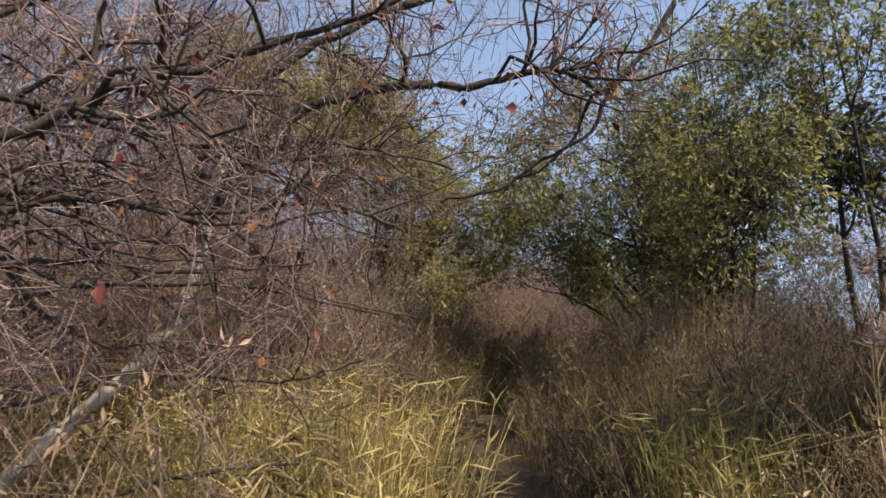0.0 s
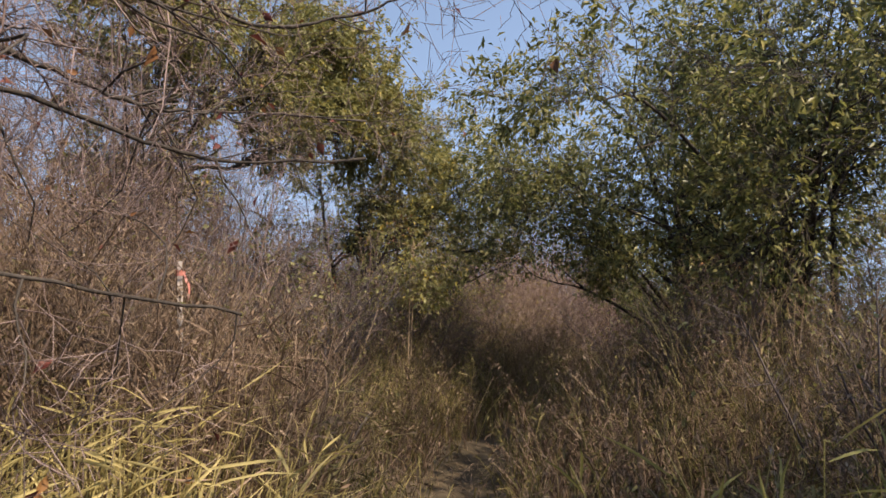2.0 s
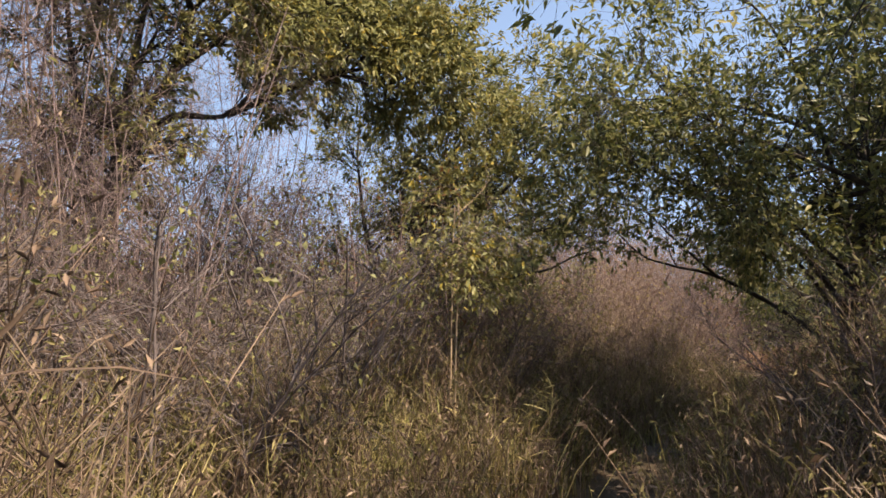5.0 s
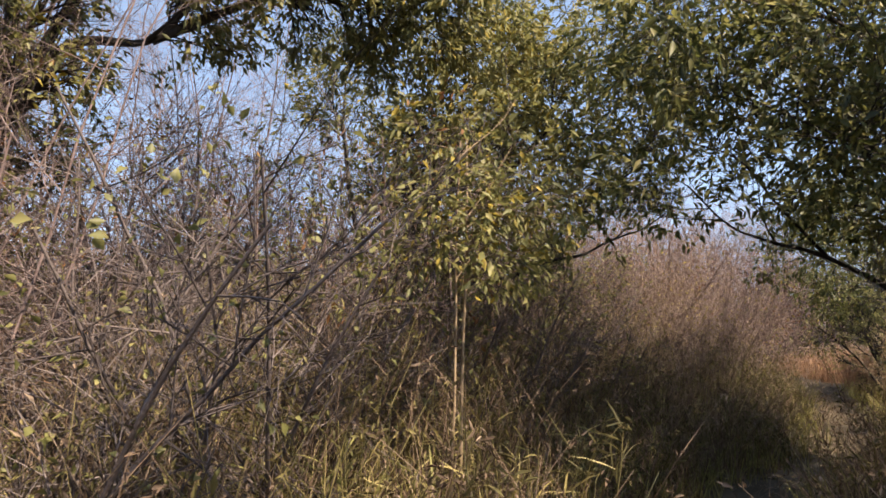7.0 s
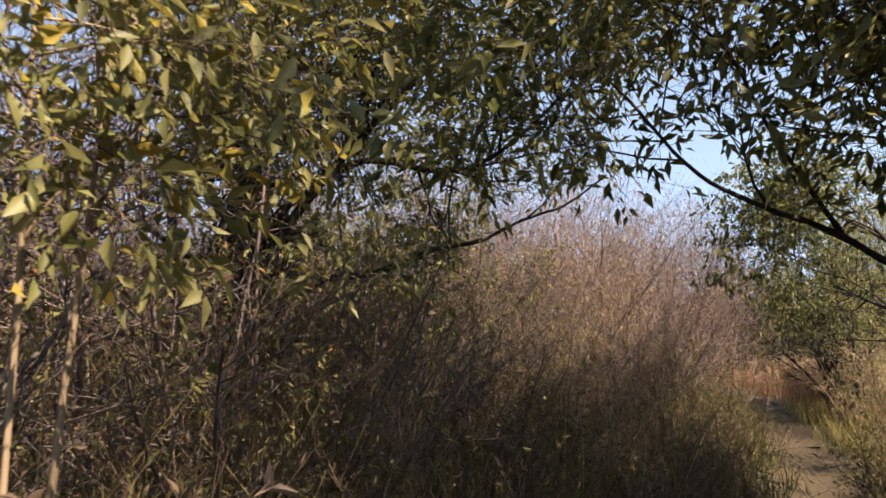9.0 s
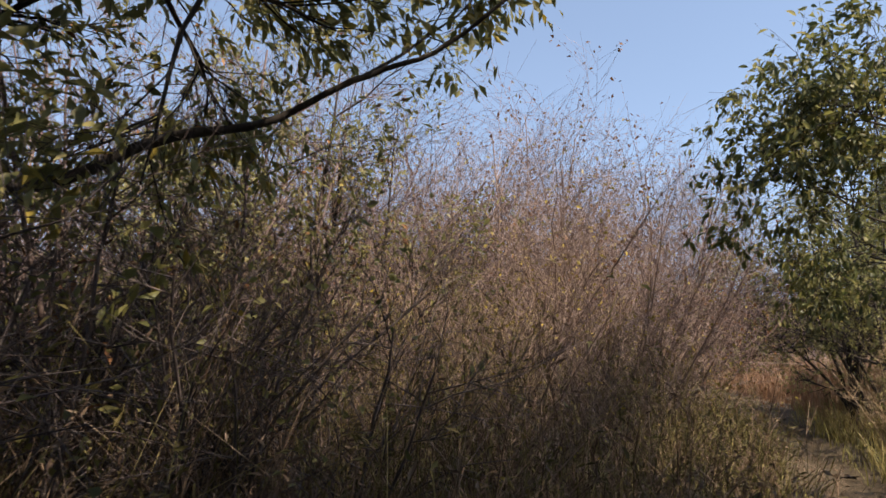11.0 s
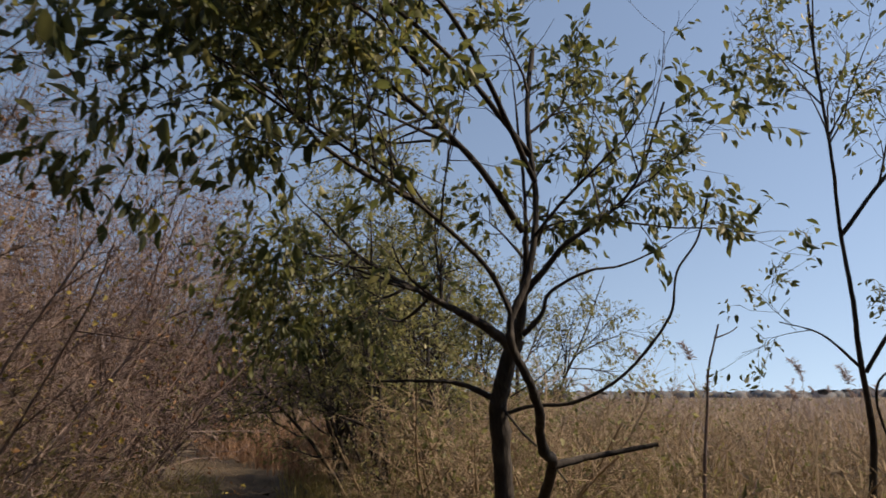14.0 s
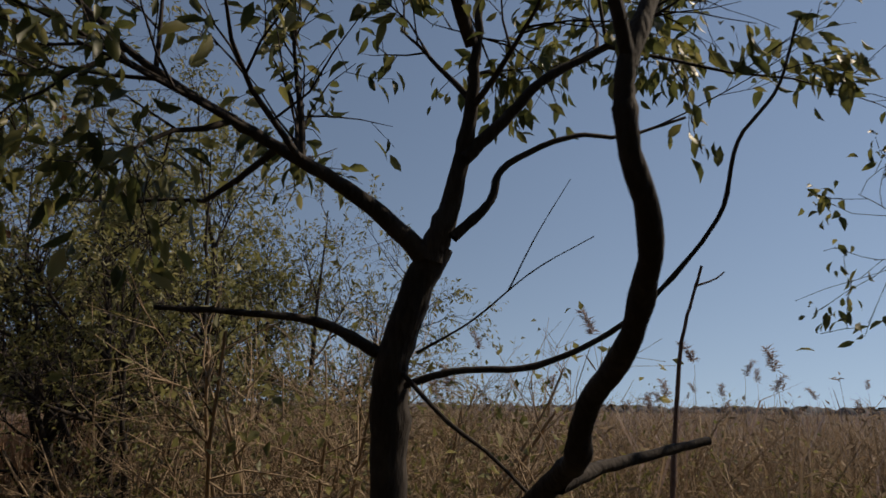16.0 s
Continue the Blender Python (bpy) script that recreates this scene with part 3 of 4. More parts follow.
tree("willow_tree", "leafy green tree leaning its low branches over the trail", (4.5, 14.9, 0), 102,
     [((0, 0, -0.05), (0.03, -0.05, 1), 6.4, 0.085, 0.05, 0.05), ((0.1, 0, -0.05), (0.15, 0.2, 1), 6.2, 0.07, 0.05, 0.05)],
     DOME, GREEN, 3.0, 0.092, second=(OLIVE, 0.4), paths=[("limb", [(4.45, 14.9, 1.5), (3.6, 14.0, 2.3), (2.8, 13.2, 2.8), (2.1, 12.7, 3.0)], 0.035, 0.008, 0.35, 1.2),
                                     ("limb", [(4.45, 14.9, 1.2), (3.5, 14.55, 1.85), (2.67, 14.2, 2.25), (2.1, 13.8, 2.35), (1.7, 13.5, 2.45), (1.35, 13.3, 2.75)], 0.034, 0.007, 0.45, 0.9),
                                     ("limb", [(4.45, 14.9, 1.8), (3.5, 14.2, 2.7), (2.5, 13.4, 3.1), (1.8, 13.0, 3.3)], 0.04, 0.008, 0.3, 1.3),
                                     ("limb", [(4.4, 14.9, 2.4), (3.3, 14.9, 3.5), (2.7, 14.9, 4.0), (2.3, 15.0, 4.3)], 0.04, 0.008, 0.3, 1.3),
                                     # added high limb: with the heightened trunks it casts shade left of the bend
                                     ("limb", [(4.5, 14.9, 3.0), (3.9, 14.3, 4.5), (3.3, 13.7, 5.2), (2.8, 13.3, 5.5)], 0.04, 0.010, 0.3, 1.6),
                                     ("limb", [(2.67, 14.2, 2.25), (2.1, 13.6, 2.62), (1.7, 13.1, 2.88), (1.3, 12.8, 2.95)], 0.016, 0.005, 0.2, 0.9),
                                     ("limb", [(4.55, 15.0, 1.9), (4.8, 16.0, 2.7), (5.0, 16.8, 3.1), (5.15, 17.4, 3.4)], 0.03, 0.006, 0.3, 0.35)])
tree("olive_tree", "large spreading tree with yellowing olive leaves", (-4.9, 12.9, 0), 103,
     [((0, 0, -0.05), (0.10, 0.05, 1), 7.4, 0.14, 0.05, 0.04), ((0, 0, 0.5), (-0.5, 0.2, 1), 5.2, 0.08, 0.07, 0.05)],
     DOME, OLIVE, 8, 0.10, second=(YELLOW, 0.12),
     paths=[("limb", [(-4.8, 12.9, 2.4), (-4.5, 13.0, 3.7), (-4.0, 13.1, 4.25), (-3.34, 13.25, 4.3), (-2.9, 13.3, 4.8), (-2.4, 13.4, 5.6)], 0.085, 0.014, 0.5, 1.3),
            ("limb", [(-4.8, 12.9, 2.9), (-4.2, 13.4, 5.0), (-3.3, 13.8, 6.2), (-2.3, 14.2, 6.9)], 0.07, 0.012, 0.3, 1.9),
            ("limb", [(-4.2, 13.4, 5.0), (-3.0, 13.6, 5.8), (-2.0, 14.0, 6.1), (-1.3, 14.3, 6.0)], 0.05, 0.012, 0.2, 1.9),
            ("limb", [(-4.2, 13.4, 5.0), (-3.6, 12.9, 5.6), (-2.9, 12.7, 5.7), (-2.2, 13.0, 5.4)], 0.04, 0.010, 0.2, 1.6),
            ("limb", [(-4.8, 12.9, 3.2), (-4.8, 12.3, 4.8), (-4.5, 11.8, 5.6), (-4.0, 11.6, 6.0)], 0.05, 0.010, 0.3, 1.6),
            ("limb", [(-3.34, 13.25, 4.3), (-2.3, 13.7, 4.9), (-1.4, 14.2, 5.2), (-0.6, 14.6, 5.2)], 0.05, 0.012, 0.3, 1.9)])
tree("olive_tree", "spreading tree with yellowing olive leaves and a low dark limb", (-1.7, 15.8, 0), 104,
     [((0, 0, -0.05), (-0.05, 0.1, 1), 5.6, 0.10, 0.06, 0.05), ((0, 0, 0.6), (-0.3, 0.3, 1), 5.6, 0.07, 0.06, 0.05)],
     DOME, OLIVE, 5.5, 0.092, second=(YELLOW, 0.15),
     paths=[("limb", [(-1.65, 15.8, 1.0), (-0.9, 16.1, 2.1), (-0.26, 16.25, 2.30), (0.2, 16.3, 2.50), (0.63, 16.35, 2.58), (1.0, 16.35, 2.76), (1.4, 16.35, 2.9), (1.75, 16.3, 3.15)], 0.045, 0.008, 0.5, 0.15),
            ("limb", [(-1.65, 15.8, 1.4), (-1.2, 15.9, 2.6), (-0.5, 16.3, 3.3), (0.16, 16.44, 3.26), (0.6, 15.9, 3.15), (0.95, 15.3, 3.2), (1.3, 15.2, 3.5)], 0.05, 0.012, 0.35, 0.8),
            ("limb", [(-1.65, 15.85, 1.6), (-0.8, 15.9, 2.9), (0.0, 15.9, 3.8), (0.7, 15.7, 4.4), (1.1, 15.4, 4.6)], 0.055, 0.010, 0.25, 1.7),
            ("limb", [(-1.65, 15.8, 2.2), (-1.1, 15.9, 3.8), (-0.6, 16.0, 4.8), (0.1, 16.1, 5.3)], 0.055, 0.010, 0.25, 1.7),
            ("limb", [(-1.5, 15.8, 2.4), (-0.9, 15.3, 3.3), (-0.5, 15.1, 3.6), (-0.2, 15.0, 3.5)], 0.035, 0.010, 0.25, 1.5)])

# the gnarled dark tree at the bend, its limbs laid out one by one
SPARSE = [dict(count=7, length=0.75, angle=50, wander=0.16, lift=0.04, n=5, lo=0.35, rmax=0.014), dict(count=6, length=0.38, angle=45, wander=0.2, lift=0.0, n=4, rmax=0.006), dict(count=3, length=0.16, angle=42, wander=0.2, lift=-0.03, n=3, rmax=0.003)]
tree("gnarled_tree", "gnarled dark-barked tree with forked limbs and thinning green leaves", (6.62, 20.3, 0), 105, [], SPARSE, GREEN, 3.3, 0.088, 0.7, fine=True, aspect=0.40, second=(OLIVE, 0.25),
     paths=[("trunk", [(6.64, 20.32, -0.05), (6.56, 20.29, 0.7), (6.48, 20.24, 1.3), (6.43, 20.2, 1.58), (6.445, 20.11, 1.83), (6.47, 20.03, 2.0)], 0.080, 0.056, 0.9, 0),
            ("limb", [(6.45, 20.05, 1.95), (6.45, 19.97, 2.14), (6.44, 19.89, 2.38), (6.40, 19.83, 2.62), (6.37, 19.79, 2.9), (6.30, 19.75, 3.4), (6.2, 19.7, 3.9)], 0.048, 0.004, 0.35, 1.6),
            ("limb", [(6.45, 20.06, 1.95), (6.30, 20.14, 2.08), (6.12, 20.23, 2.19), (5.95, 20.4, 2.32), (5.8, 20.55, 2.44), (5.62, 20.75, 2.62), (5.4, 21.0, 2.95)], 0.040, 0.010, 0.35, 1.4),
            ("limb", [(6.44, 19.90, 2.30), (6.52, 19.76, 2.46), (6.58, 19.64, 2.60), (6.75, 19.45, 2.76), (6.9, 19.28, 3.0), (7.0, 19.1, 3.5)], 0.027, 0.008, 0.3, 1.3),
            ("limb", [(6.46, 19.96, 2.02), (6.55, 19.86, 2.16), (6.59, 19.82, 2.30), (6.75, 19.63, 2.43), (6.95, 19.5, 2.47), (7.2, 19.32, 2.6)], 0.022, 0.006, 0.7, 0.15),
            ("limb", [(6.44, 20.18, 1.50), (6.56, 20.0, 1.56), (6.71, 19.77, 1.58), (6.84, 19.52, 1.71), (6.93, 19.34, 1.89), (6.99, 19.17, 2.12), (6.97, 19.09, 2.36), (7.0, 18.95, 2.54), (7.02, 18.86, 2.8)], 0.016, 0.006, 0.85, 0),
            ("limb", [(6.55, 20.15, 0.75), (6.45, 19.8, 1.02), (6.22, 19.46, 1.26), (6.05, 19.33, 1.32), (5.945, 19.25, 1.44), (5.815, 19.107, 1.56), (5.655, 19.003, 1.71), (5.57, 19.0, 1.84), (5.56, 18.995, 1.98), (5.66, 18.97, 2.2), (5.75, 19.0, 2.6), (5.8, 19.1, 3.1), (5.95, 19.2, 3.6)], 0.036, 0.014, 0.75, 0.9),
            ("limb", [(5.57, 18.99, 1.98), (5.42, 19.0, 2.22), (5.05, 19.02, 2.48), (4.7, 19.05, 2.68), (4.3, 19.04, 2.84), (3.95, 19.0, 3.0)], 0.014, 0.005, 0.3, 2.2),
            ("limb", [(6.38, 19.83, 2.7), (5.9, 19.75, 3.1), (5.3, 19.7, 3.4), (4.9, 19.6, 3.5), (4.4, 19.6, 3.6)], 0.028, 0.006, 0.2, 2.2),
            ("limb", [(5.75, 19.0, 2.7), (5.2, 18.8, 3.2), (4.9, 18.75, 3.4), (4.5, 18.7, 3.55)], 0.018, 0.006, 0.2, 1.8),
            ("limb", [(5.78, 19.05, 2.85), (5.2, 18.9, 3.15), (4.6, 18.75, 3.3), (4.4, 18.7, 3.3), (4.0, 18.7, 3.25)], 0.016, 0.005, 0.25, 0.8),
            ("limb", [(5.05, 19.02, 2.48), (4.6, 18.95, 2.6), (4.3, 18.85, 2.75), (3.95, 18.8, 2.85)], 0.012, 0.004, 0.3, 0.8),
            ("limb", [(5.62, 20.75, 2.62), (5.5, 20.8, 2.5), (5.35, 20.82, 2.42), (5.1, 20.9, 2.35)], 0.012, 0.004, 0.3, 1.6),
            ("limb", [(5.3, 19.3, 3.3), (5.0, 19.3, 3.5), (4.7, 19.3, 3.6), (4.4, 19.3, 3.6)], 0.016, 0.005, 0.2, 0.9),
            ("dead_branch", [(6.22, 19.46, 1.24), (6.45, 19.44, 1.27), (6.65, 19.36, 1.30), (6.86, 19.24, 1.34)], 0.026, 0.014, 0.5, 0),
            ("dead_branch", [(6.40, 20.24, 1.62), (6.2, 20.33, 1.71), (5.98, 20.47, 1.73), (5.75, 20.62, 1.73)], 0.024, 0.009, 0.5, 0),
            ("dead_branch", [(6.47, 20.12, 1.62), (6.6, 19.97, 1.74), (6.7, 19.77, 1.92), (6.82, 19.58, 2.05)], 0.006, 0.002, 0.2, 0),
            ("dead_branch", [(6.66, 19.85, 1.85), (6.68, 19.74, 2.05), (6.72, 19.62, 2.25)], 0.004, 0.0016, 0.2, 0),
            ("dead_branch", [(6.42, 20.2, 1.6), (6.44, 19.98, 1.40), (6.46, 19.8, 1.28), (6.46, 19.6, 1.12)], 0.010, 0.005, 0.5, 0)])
SLIM = [dict(count=6, length=0.6, angle=48, wander=0.16, lift=0.05, n=5, lo=0.4, rmax=0.01), dict(count=5, length=0.3, angle=45, wander=0.2, lift=0.0, n=4, rmax=0.005), dict(count=3, length=0.14, angle=42, wander=0.2, lift=-0.02, n=3, rmax=0.003)]
tree("slender_tree", "slender dark young tree with thin forked stems and few green leaves", (7.8, 18.5, 0), 106, [], SLIM, GREEN, 3.6, 0.052, 0.6, fine=True, aspect=0.42, second=(OLIVE, 0.4),
     paths=[("trunk", [(7.85, 18.55, -0.05), (7.78, 18.52, 0.9), (7.75, 18.45, 1.38), (7.64, 18.41, 1.77), (7.56, 18.37, 2.14), (7.46, 18.34, 2.51), (7.35, 18.28, 3.03), (7.23, 18.24, 3.6), (7.2, 18.2, 4.4)], 0.027, 0.007, 0.74, 1.6),
            ("limb", [(7.65, 18.41, 1.76), (7.41, 18.49, 1.95), (7.18, 18.6, 2.02)], 0.010, 0.003, 0.6, 0.35),
            ("limb", [(7.66, 18.4, 1.74), (7.8, 18.21, 2.09), (8.04, 18.06, 2.29), (8.3, 17.9, 2.8)], 0.014, 0.005, 0.5, 0.4),
            ("limb", [(8.0, 18.2, -0.05), (7.95, 18.26, 0.9), (7.79, 18.38, 1.35), (7.75, 18.39, 1.67), (7.86, 18.23, 1.85), (8.0, 18.0, 2.3)], 0.014, 0.005, 0.7, 0.6),
            ("limb", [(7.46, 18.34, 2.5), (7.7, 18.1, 2.9), (8.1, 17.8, 3.3), (8.5, 17.6, 3.5)], 0.014, 0.005, 0.2, 1.6)])
tree("dead_sapling", "bare grey dead stem with a short fork at its top", (7.95, 19.7, 0), 107, [], SLIM, GREEN, 0, 0.07, bark=TWIG,
     paths=[("trunk", [(8.0, 19.8, -0.05), (7.9, 19.7, 0.9), (7.94, 19.64, 1.55), (7.92, 19.59, 1.8), (7.93, 19.53, 1.99), (7.93, 19.48, 2.13)], 0.016, 0.007, 0.5, 0), ("fork", [(7.93, 19.52, 2.03), (8.0, 19.44, 2.07), (8.04, 19.4, 2.11)], 0.007, 0.004, 0.5, 0)])

# young leafy trees past the bend, along the far stretch of the trail
YOUNG = [dict(count=9, length=1.2, angle=55, wander=0.16, lift=0.06, n=5, lo=0.2), dict(count=8, length=0.55, angle=45, wander=0.2, lift=0.03, n=4), dict(count=5, length=0.25, angle=42, wander=0.2, lift=0.0, n=2)]
y1 = tree("young_tree", "small olive-green tree with a dark crooked trunk beside the trail", (7.9, 25.9, 0), 108, [((0, 0, -0.05), (-0.05, 0, 1), 3.9, 0.075, 0.08, 0.05), ((0, 0, 0.4), (-0.5, 0.2, 1), 2.9, 0.035, 0.08, 0.06)], YOUNG, OLIVE, 5, 0.08, group="young trees")
y2 = tree("young_tree", "small olive-green bushy tree at the edge of the marsh", (9.8, 26.6, 0), 109, [((0, 0, -0.05), (0.05, 0, 1), 4.6, 0.06, 0.08, 0.05), ((0.1, 0, -0.05), (0.4, 0.2, 1), 4.2, 0.04, 0.08, 0.05), ((-0.1, 0.1, -0.05), (-0.4, 0.1, 1), 4.0, 0.04, 0.08, 0.05)], YOUNG, OLIVE, 4.8, 0.08, group="young trees")
for bx, by, s, rot in [(9.1, 24.4, 1.0, 70), (11.6, 28.6, 1.1, 150), (9.6, 29.0, 1.0, 260), (10.7, 25.2, 0.95, 310), (8.9, 27.6, 1.1, 190), (7.9, 24.4, 0.85, 100), (8.3, 25.4, 1.0, 20),  (-0.4, 20.4, 1.0, 240), (-2.3, 20.9, 1.05, 330)]:
    copy_thing(y2, pose(bx, by, 0, 0, 0, rot)).scale = (s, s, s)


# ---- bare thicket ----
def bare_bush(seed, height, stems, mat, leafmat, label, place=(0, 0, 0), per=0.12, lean=0.95, name="bare_bush", group="bare thicket", leaf_len=0.055, twigs=11):
    rng = np.random.default_rng(seed)
    tr = []
    for _ in range(stems):
        a = rng.uniform(0, 6.28)
        k = lean * math.sqrt(rng.random())
        tr.append(((math.cos(a) * 0.5 * rng.random(), math.sin(a) * 0.5 * rng.random(), -0.05), (math.cos(a) * k, math.sin(a) * k, 1), height * rng.uniform(0.85, 1.12) * (1 - 0.12 * k * k), 0.016, 0.09, 0.03))
    lv = [dict(count=15, length=height * 0.28, angle=54, wander=0.25, lift=0.07, n=4, lo=0.12, rmax=0.009), dict(count=twigs, length=height * 0.11, angle=48, wander=0.2, lift=0.06, n=2, lo=0.1, rmax=0.0045)]
    return tree(name, label, place, seed, tr, lv, leafmat, per, leaf_len, bark=mat, twig_mat=mat, category="shrub", group=group, aspect=0.6, joined=True)


b1 = bare_bush(201, 4.9, 20, REDTWIG, RUST, "tall leafless russet shrub with a few clinging leaves", (2.7, 24.0, 0), 0.55)
b2 = bare_bush(202, 4.2, 18, REDTWIG, YELLOW, "leafless reddish-brown shrub with a few yellow leaves", (0.9, 21.6, 0), 0.45)
b3 = bare_bush(203, 5.0, 19, TWIG, RUST, "leafless grey-brown shrub of many fine twigs", (5.0, 28.2, 0), 0.1)
b5 = bare_bush(205, 7.6, 11, TWIG, RUST, "tall bare grey tree with many thin stems", (-4.4, 6.6, 0), 0.03, 0.35, "bare_tree", "bare trees", twigs=11)
for bx, by, s, rot in [(-6.4, 9.6, 1.0, 80), (-7.5, 5.0, 1.1, 160), (-8.4, 14.5, 1.1, 240), (-5.4, 17.5, 1.0, 310), (-4.0, 4.0, 0.8, 30), (8.8, 12.6, 0.75, 99), (-2.9, 11.0, 0.62, 200), (-5.6, 12.6, 1.05, 15), (-9.8, 9.6, 1.15, 120), (-6.8, 20.5, 1.0, 60), (-3.6, 9.0, 0.7, 280)]:
    copy_thing(b5, pose(bx, by, 0, 0, 0, rot)).scale = (s, s, s)
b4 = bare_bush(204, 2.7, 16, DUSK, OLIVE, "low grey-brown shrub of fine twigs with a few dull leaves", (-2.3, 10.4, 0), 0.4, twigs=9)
b6 = bare_bush(206, 1.9, 13, REED, OLIVE, "low pale shrub of straw-coloured twigs with a few olive leaves", (7.3, 21.3, 0), 0.6, 0.8, name="pale_shrub", group="pale shrubs", twigs=8)
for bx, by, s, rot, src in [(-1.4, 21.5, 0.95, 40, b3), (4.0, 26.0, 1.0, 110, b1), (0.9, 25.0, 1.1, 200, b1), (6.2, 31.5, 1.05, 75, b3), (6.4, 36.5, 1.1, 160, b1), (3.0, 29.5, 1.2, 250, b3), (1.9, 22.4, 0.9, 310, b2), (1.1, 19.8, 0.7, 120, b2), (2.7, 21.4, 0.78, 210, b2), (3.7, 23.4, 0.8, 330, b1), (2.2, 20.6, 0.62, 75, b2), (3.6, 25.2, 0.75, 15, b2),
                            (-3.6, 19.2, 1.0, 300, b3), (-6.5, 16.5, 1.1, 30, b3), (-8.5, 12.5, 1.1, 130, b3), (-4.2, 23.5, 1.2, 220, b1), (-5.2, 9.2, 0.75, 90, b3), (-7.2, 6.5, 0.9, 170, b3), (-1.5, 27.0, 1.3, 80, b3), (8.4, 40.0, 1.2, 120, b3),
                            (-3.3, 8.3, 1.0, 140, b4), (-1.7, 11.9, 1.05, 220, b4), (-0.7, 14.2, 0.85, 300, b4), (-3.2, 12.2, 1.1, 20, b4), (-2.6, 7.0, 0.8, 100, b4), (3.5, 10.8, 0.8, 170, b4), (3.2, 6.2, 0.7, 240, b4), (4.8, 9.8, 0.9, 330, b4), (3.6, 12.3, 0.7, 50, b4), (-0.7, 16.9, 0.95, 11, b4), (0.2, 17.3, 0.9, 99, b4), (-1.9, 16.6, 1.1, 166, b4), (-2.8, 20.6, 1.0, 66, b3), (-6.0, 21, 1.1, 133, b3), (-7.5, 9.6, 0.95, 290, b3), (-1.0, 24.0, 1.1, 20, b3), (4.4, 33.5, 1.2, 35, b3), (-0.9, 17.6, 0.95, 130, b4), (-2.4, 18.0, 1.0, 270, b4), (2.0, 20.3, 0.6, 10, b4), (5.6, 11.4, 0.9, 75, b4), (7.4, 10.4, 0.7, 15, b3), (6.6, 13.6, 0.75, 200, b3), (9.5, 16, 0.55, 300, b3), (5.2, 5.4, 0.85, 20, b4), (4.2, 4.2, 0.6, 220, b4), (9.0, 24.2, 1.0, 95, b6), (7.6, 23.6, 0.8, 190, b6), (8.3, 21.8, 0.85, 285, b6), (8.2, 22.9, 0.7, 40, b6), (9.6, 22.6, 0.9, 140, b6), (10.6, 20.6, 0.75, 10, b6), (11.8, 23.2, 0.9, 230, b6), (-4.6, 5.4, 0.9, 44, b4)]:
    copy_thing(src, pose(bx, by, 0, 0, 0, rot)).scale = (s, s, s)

# leafy sapling shrub beside the trail with pale stems
tree("sapling_shrub", "leafy shrub with pale slender stems and yellow-green leaves", (-0.28, 11.95, 0), 120,
     [((0, 0, -0.05), (0.05, 0.0, 1), 2.9, 0.013, 0.02, 0.05), ((-0.03, -0.03, -0.05), (0.0, 0.0, 1), 2.8, 0.010, 0.02, 0.05)],
     [dict(count=15, length=0.58, angle=62, wander=0.15, lift=0.02, n=5, lo=0.66, rmax=0.008), dict(count=7, length=0.34, angle=45, wander=0.2, lift=0.0, n=3, rmax=0.004), dict(count=4, length=0.15, angle=40, wander=0.2, lift=-0.04, n=3)], OLIVE, 3.0, 0.075, 0.5, bark=REED, twig_mat=TWIG, category="shrub", aspect=0.38, second=(YELLOW, 0.15))

# leafy undergrowth that closes the view below the tree crowns
u1 = tree("leafy_shrub", "dense olive and russet shrub under the spreading trees", (-1.4, 14.3, 0), 125,
     [((0.3 * math.cos(k * 1.3), 0.3 * math.sin(k * 1.3), -0.05), (0.45 * math.cos(k * 1.3), 0.45 * math.sin(k * 1.3), 1), 3.0 + 0.12 * k, 0.022, 0.07, 0.04) for k in range(6)],
     [dict(count=11, length=0.8, angle=50, wander=0.2, lift=0.05, n=4, lo=0.15, rmax=0.008), dict(count=8, length=0.36, angle=45, wander=0.2, lift=0.02, n=2, rmax=0.004)], OLIVE, 3.0, 0.075, 0.35, bark=TWIG, twig_mat=TWIG, category="shrub", group="leafy shrubs", aspect=0.36, second=(RUST, 0.35), joined=True)
for bx, by, s, rot in [(-2.9, 14.8, 1.05, 60), (-0.7, 17.8, 1.1, 130), (-3.8, 11.4, 0.9, 200), (-4.4, 15.6, 1.15, 280), (-6.2, 12.6, 1.2, 340), (-2.4, 17.6, 1.2, 20), (-5.9, 8.4, 1.0, 100), (4.4, 12.6, 0.75, 210), (5.9, 11.6, 0.9, 300)]:
    copy_thing(u1, pose(bx, by, 0, 0, 0, rot)).scale = (s, s, s)

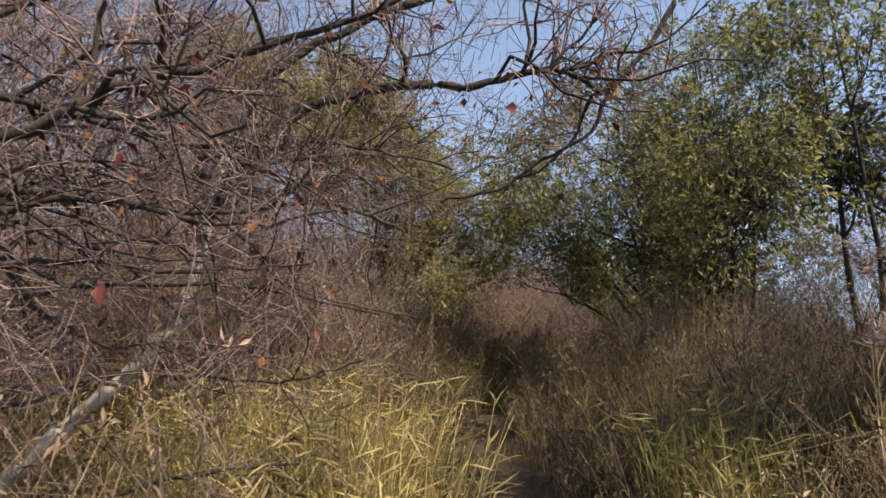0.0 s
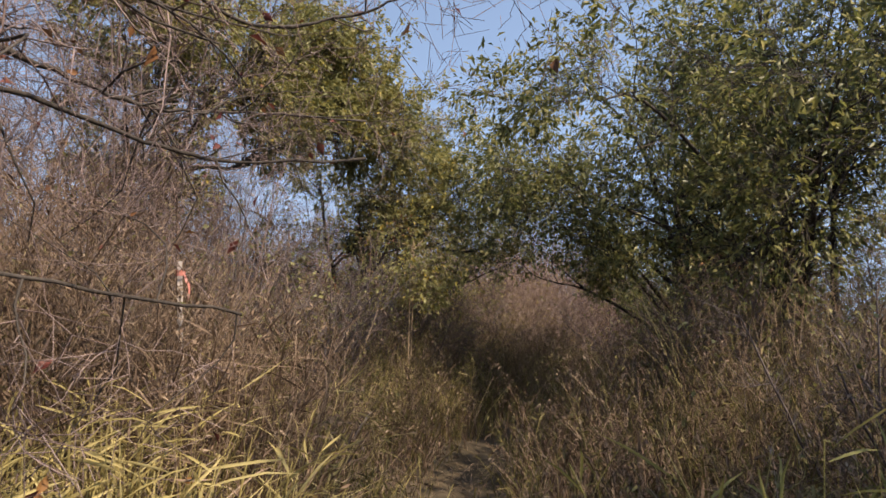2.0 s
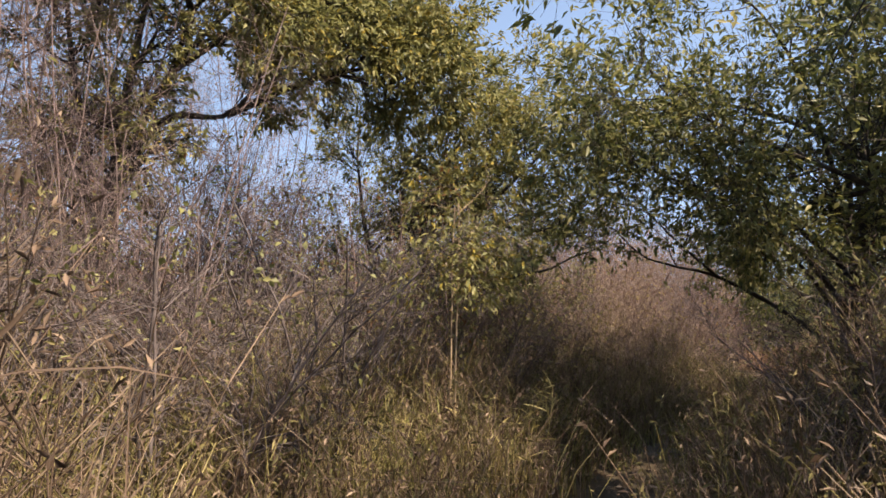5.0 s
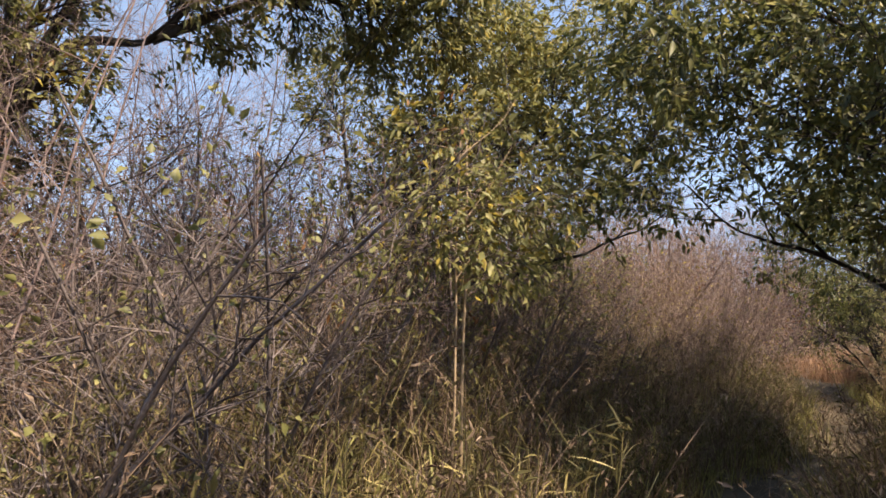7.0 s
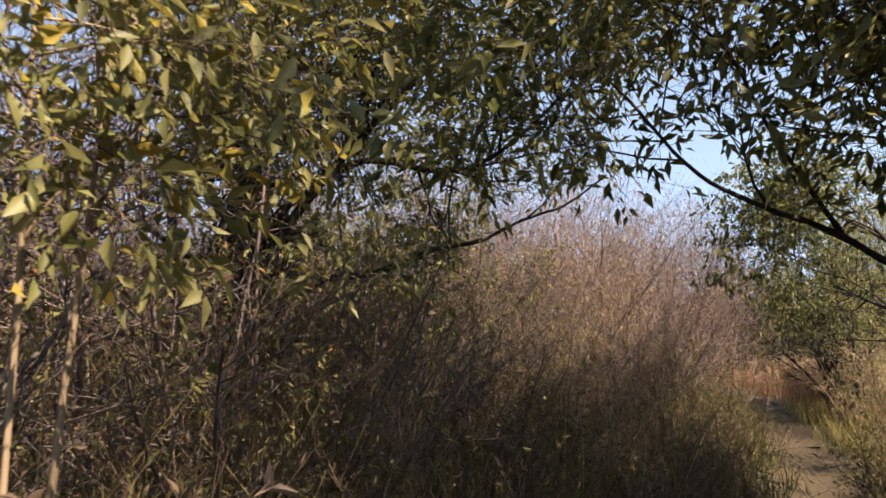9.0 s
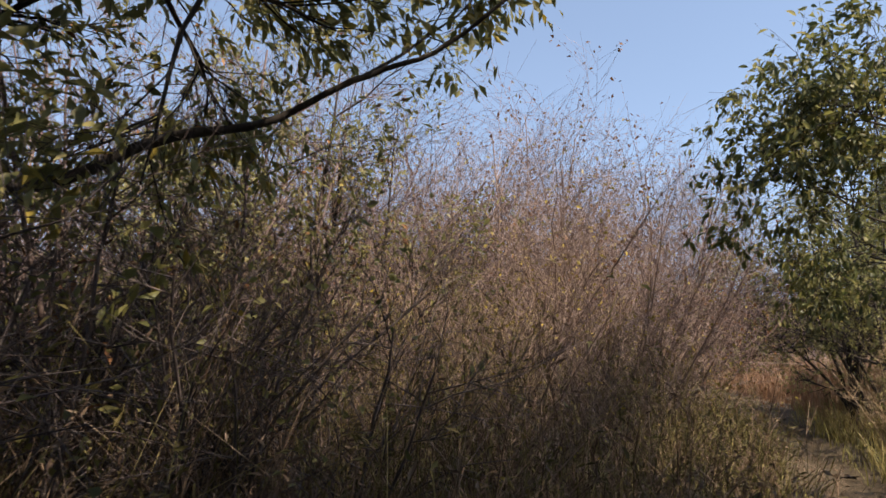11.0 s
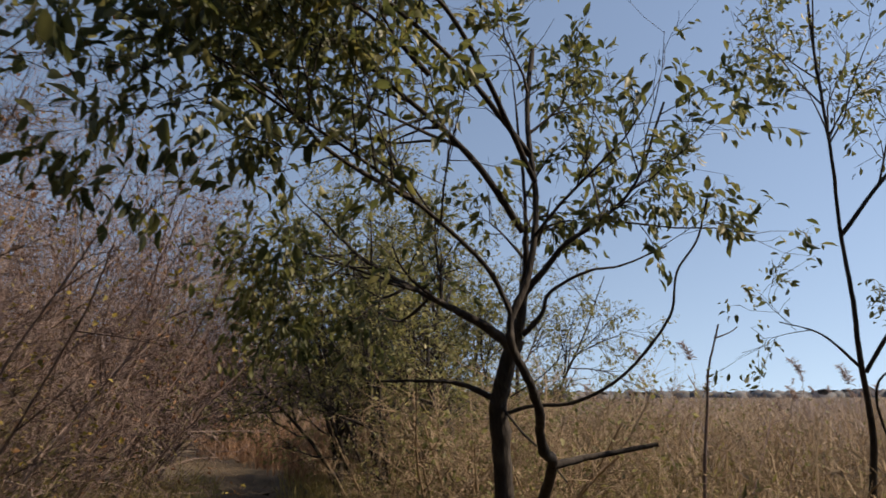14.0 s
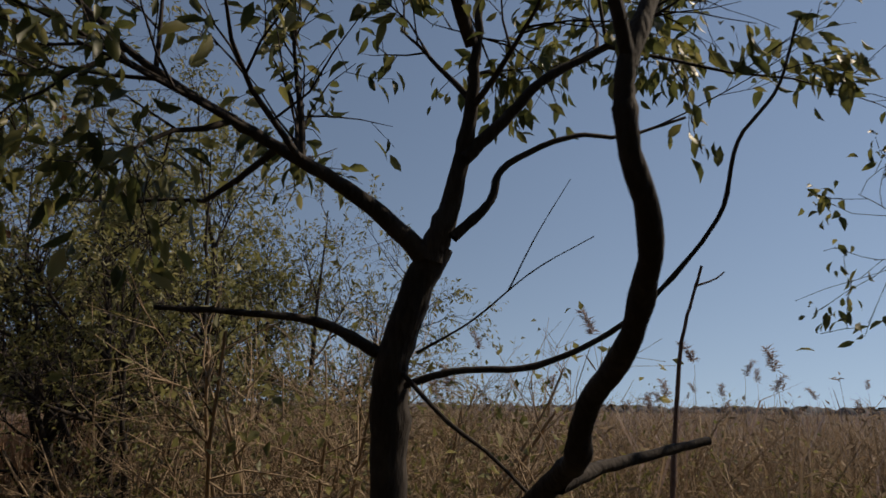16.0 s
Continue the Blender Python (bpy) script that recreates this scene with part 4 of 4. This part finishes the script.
# ---- old bare crab-apple tree at the start ----
GNARL = [dict(count=12, length=0.85, angle=55, wander=0.32, lift=-0.02, n=7, lo=0.12, rmax=0.015), dict(count=9, length=0.42, angle=58, wander=0.36, lift=0.0, n=5, lo=0.1, rmax=0.0066), dict(count=6, length=0.13, angle=62, wander=0.25, lift=0.02, n=2, lo=0.1, rmax=0.0031)]
tree("bare_apple_tree", "bare thorny apple tree with pale leaning trunk, few red leaves", (-2.9, 2.8, 0), 121, [], GNARL, RED, 0.02, 0.06, 0.3, twig_mat=TWIG, aspect=0.55, second=(RUST, 1.0), trunk_mat=PALE, kink=0.3,
     paths=[("trunk", [(-2.95, 2.85, -0.05), (-2.33, 2.74, 0.47), (-1.87, 2.69, 0.84), (-1.55, 2.66, 1.11), (-1.25, 2.62, 1.42), (-1.12, 2.58, 1.72), (-1.0, 2.6, 2.2)], 0.044, 0.026, 0.8, 0),
            ("limb", [(-1.08, 2.58, 1.9), (-0.8, 2.5, 2.3), (-0.39, 2.49, 2.46), (-0.1, 2.48, 2.5), (0.13, 2.48, 2.49), (0.40, 2.47, 2.56), (0.52, 2.48, 2.55), (0.66, 2.49, 2.46)], 0.026, 0.014, 0.15, 0.7),
            ("limb", [(-0.3, 2.6, 2.9), (0.4, 2.5, 3.05), (0.95, 2.45, 2.95), (0.86, 2.46, 2.67), (0.69, 2.49, 2.47), (0.63, 2.51, 2.31), (0.40, 2.53, 2.17), (0.2, 2.54, 2.04), (-0.05, 2.55, 1.99)], 0.02, 0.006, 0.35, 0.45),
            ("limb", [(-1.02, 2.6, 2.15), (-0.8, 2.6, 2.6), (-0.3, 2.6, 2.9)], 0.024, 0.02, 0.2, 0.6),
            ("limb", [(-2.3, 2.0, 1.9), (-1.5, 1.83, 2.05), (-1.12, 1.81, 2.22), (-0.86, 1.80, 2.28), (-0.49, 1.79, 2.41), (-0.23, 1.78, 2.49), (0.0, 1.8, 2.62)], 0.026, 0.008, 0.1, 1.3),
            ("limb", [(-2.9, 2.85, 0.3), (-2.7, 2.3, 1.2), (-2.3, 2.0, 1.9)], 0.03, 0.026, 0.6, 0.5),
            ("limb", [(-2.3, 2.0, 1.9), (-2.0, 2.0, 2.4), (-1.5, 2.1, 2.7), (-0.9, 2.2, 2.9), (-0.4, 2.3, 3.1)], 0.024, 0.006, 0.1, 1.6),
            ("limb", [(-2.7, 2.3, 1.2), (-2.4, 2.8, 2.0), (-1.9, 3.0, 2.6), (-1.3, 3.1, 2.9), (-0.7, 3.2, 3.1)], 0.026, 0.006, 0.1, 1.7),
            ("limb", [(-2.4, 2.8, 2.0), (-2.2, 3.6, 2.3), (-1.8, 4.4, 2.6), (-1.3, 4.8, 3.0)], 0.022, 0.006, 0.1, 1.5),
            ("limb", [(-2.3, 2.0, 1.9), (-1.7, 1.9, 1.8), (-1.2, 1.85, 1.86), (-0.75, 1.9, 1.78), (-0.4, 1.95, 1.84)], 0.022, 0.005, 0.1, 1.6),
            ("limb", [(-2.7, 2.3, 1.2), (-2.0, 2.0, 1.55), (-1.4, 1.9, 1.66), (-0.9, 1.9, 1.62), (-0.5, 2.0, 1.66)], 0.020, 0.005, 0.3, 1.0),
            ("limb", [(-2.0, 2.0, 2.4), (-1.5, 2.3, 2.28), (-1.0, 2.4, 2.2), (-0.5, 2.5, 2.24), (0.0, 2.6, 2.15)], 0.022, 0.005, 0.1, 1.6),
            ("limb", [(-2.3, 2.0, 1.9), (-1.6, 2.2, 1.95), (-1.0, 2.3, 1.9), (-0.5, 2.4, 1.95), (-0.2, 2.5, 1.85)], 0.022, 0.006, 0.1, 1.3),
            ("limb", [(-2.7, 2.3, 1.2), (-2.0, 2.3, 1.5), (-1.4, 2.3, 1.6), (-0.8, 2.4, 1.6), (-0.3, 2.5, 1.5)], 0.02, 0.005, 0.5, 0.5),
            ("limb", [(-2.7, 2.3, 1.2), (-2.0, 2.6, 1.1), (-1.4, 2.6, 1.25), (-0.8, 2.8, 1.2), (-0.4, 2.8, 1.3)], 0.016, 0.005, 0.5, 0.4),
            ("limb", [(-2.33, 2.74, 0.47), (-1.8, 2.8, 0.62), (-1.2, 2.8, 0.78), (-0.7, 2.9, 0.82)], 0.016, 0.006, 0.4, 0.3),
            ("limb", [(-1.1, 2.6, 1.75), (-1.2, 3.3, 2.1), (-1.13, 3.9, 1.81), (-0.98, 4.02, 1.71), (-0.66, 4.24, 1.62), (-0.23, 4.57, 1.54)], 0.018, 0.006, 0.3, 0.6),
            ("limb", [(-1.0, 2.6, 2.1), (-1.5, 3.5, 2.35), (-1.5, 4.3, 2.42), (-1.13, 4.54, 2.35), (-0.66, 4.78, 2.20), (-0.40, 4.99, 2.18), (0.09, 5.2, 2.25)], 0.02, 0.006, 0.3, 0.7),
            ("limb", [(-1.0, 2.6, 2.2), (-1.4, 3.4, 2.4), (-1.19, 4.04, 2.36), (-0.84, 4.03, 2.45), (-0.47, 4.02, 2.61), (-0.15, 4.02, 2.71)], 0.024, 0.008, 0.3, 0.9),
            ("limb", [(-1.4, 3.4, 2.4), (-1.6, 4.4, 2.7), (-1.4, 5.18, 2.70), (-1.09, 5.32, 2.59), (-0.92, 5.53, 2.60), (-0.55, 5.85, 2.69), (-0.06, 6.19, 2.75)], 0.02, 0.006, 0.4, 0.7),
            ("limb", [(-0.47, 4.02, 2.61), (-0.22, 4.5, 2.55), (0.14, 4.64, 2.65), (0.29, 4.64, 2.71), (0.55, 4.64, 2.77), (0.86, 4.63, 2.95)], 0.008, 0.003, 0.3, 0.5)])


# ---- survey stake ----
def stake():
    root = tagged(new("survey_stake"), "pale weathered wooden survey stake with a red ribbon tied on top", "stake")
    root.location = (-1.17, 6.5, 0.0)
    bm = bmesh.new()
    bmesh.ops.create_cube(bm, size=1)
    for v in bm.verts:
        v.co = Vector((v.co.x * 0.034, v.co.y * 0.018, (v.co.z + 0.5) * 1.98 - 0.05))
    bmesh.ops.bevel(bm, geom=list(bm.edges), offset=0.003, segments=1, affect="EDGES")
    me = bpy.data.meshes.new("post")
    bm.to_mesh(me); bm.free()
    me.materials.append(STAKE)
    ob = new("post", me)
    ob.parent = root
    rng = np.random.default_rng(5)
    p = spline([(0.022, 0, 1.86), (0.03, -0.03, 1.8), (0.045, -0.035, 1.76), (0.04, -0.04, 1.69)], 12)
    V = np.concatenate([p, p + [0.012, 0.006, 0.016]])
    n = len(p)
    f = np.stack([np.arange(n - 1), np.arange(1, n), np.arange(1, n) + n, np.arange(n - 1) + n], 1)
    mesh_object("ribbon", V, [], f, RIBBON, root, "faded red plastic ribbon")
    band = np.array([(math.cos(a) * 0.022, math.sin(a) * 0.014, z) for z in (1.84, 1.875) for a in np.linspace(0, 6.28, 17)[:-1]])
    i = np.arange(16)
    mesh_object("ribbon_band", band, [], np.stack([i, (i + 1) % 16, (i + 1) % 16 + 16, i + 16], 1), RIBBON, root)
    root.rotation_euler = (radians(2), radians(-4), 0.6)
    return root


stake()


# ---- reeds with plumes standing above the marsh ----
def plumed_reed(label, seed, h):
    rng = np.random.default_rng(seed)
    root = tagged(new("plumed_reed"), label, "reed", "plumed reeds")
    line = limb_line(rng, (0, 0, -0.03), (rng.normal(0, 0.06), rng.normal(0, 0.06), 1), h, 0.004, 0.0016, 7, 0.03, 0)
    wood("stalk", [line], 4, REED, root)
    pos, ax = leaf_spots(rng, [line], 7, 0.0, 0.2)
    ax = ax + rng.normal(0, 0.6, ax.shape) * [1, 1, 0.2]
    ln = rng.uniform(0.15, 0.35, len(pos))
    tagged(leaves("leaf_tuft", pos, ax, ln, np.full(len(pos), 0.014), REED, root, rng, True, 0.15), kind="stuff")
    top = line[0][-1]
    n = 130
    t = rng.random(n)[:, None]
    droop_dir = unit(rng.normal(size=3) * [1, 1, 0])
    c = top + [0, 0, 0.02] + t * np.array([0, 0, 0.16]) + droop_dir * t ** 2 * 0.10
    ax = rng.normal(0, 1, (n, 3)) * [1, 1, 0.4] + [0, 0, 0.5] + droop_dir * 0.8
    tagged(leaves("plume", c, ax, rng.uniform(0.03, 0.075, n), np.full(n, 0.006), PLUME, root, rng), kind="stuff")
    return root


prng = np.random.default_rng(77)
kinds = [plumed_reed("tall dry reed with a fluffy grey-brown plume", 400 + i, 1.6 + 0.12 * i) for i in range(4)]
spots = [(8.6, 21.6), (9.9, 19.5), (10.4, 20.3), (9.0, 20.4), (1.98, 2.75), (2.12, 3.05), (2.3, 3.3)] + [(float(prng.uniform(9.5, 26)), float(prng.uniform(12, 34))) for _ in range(110)]
for i, (rx_, ry_) in enumerate(spots):
    if i < 4:
        kinds[i].location = (rx_, ry_, 0)
    else:
        copy_thing(kinds[i % 4], pose(rx_, ry_, 0, 0, 0, float(prng.uniform(0, 360)))).scale = (1, 1, float(prng.uniform(0.8, 1.08)))
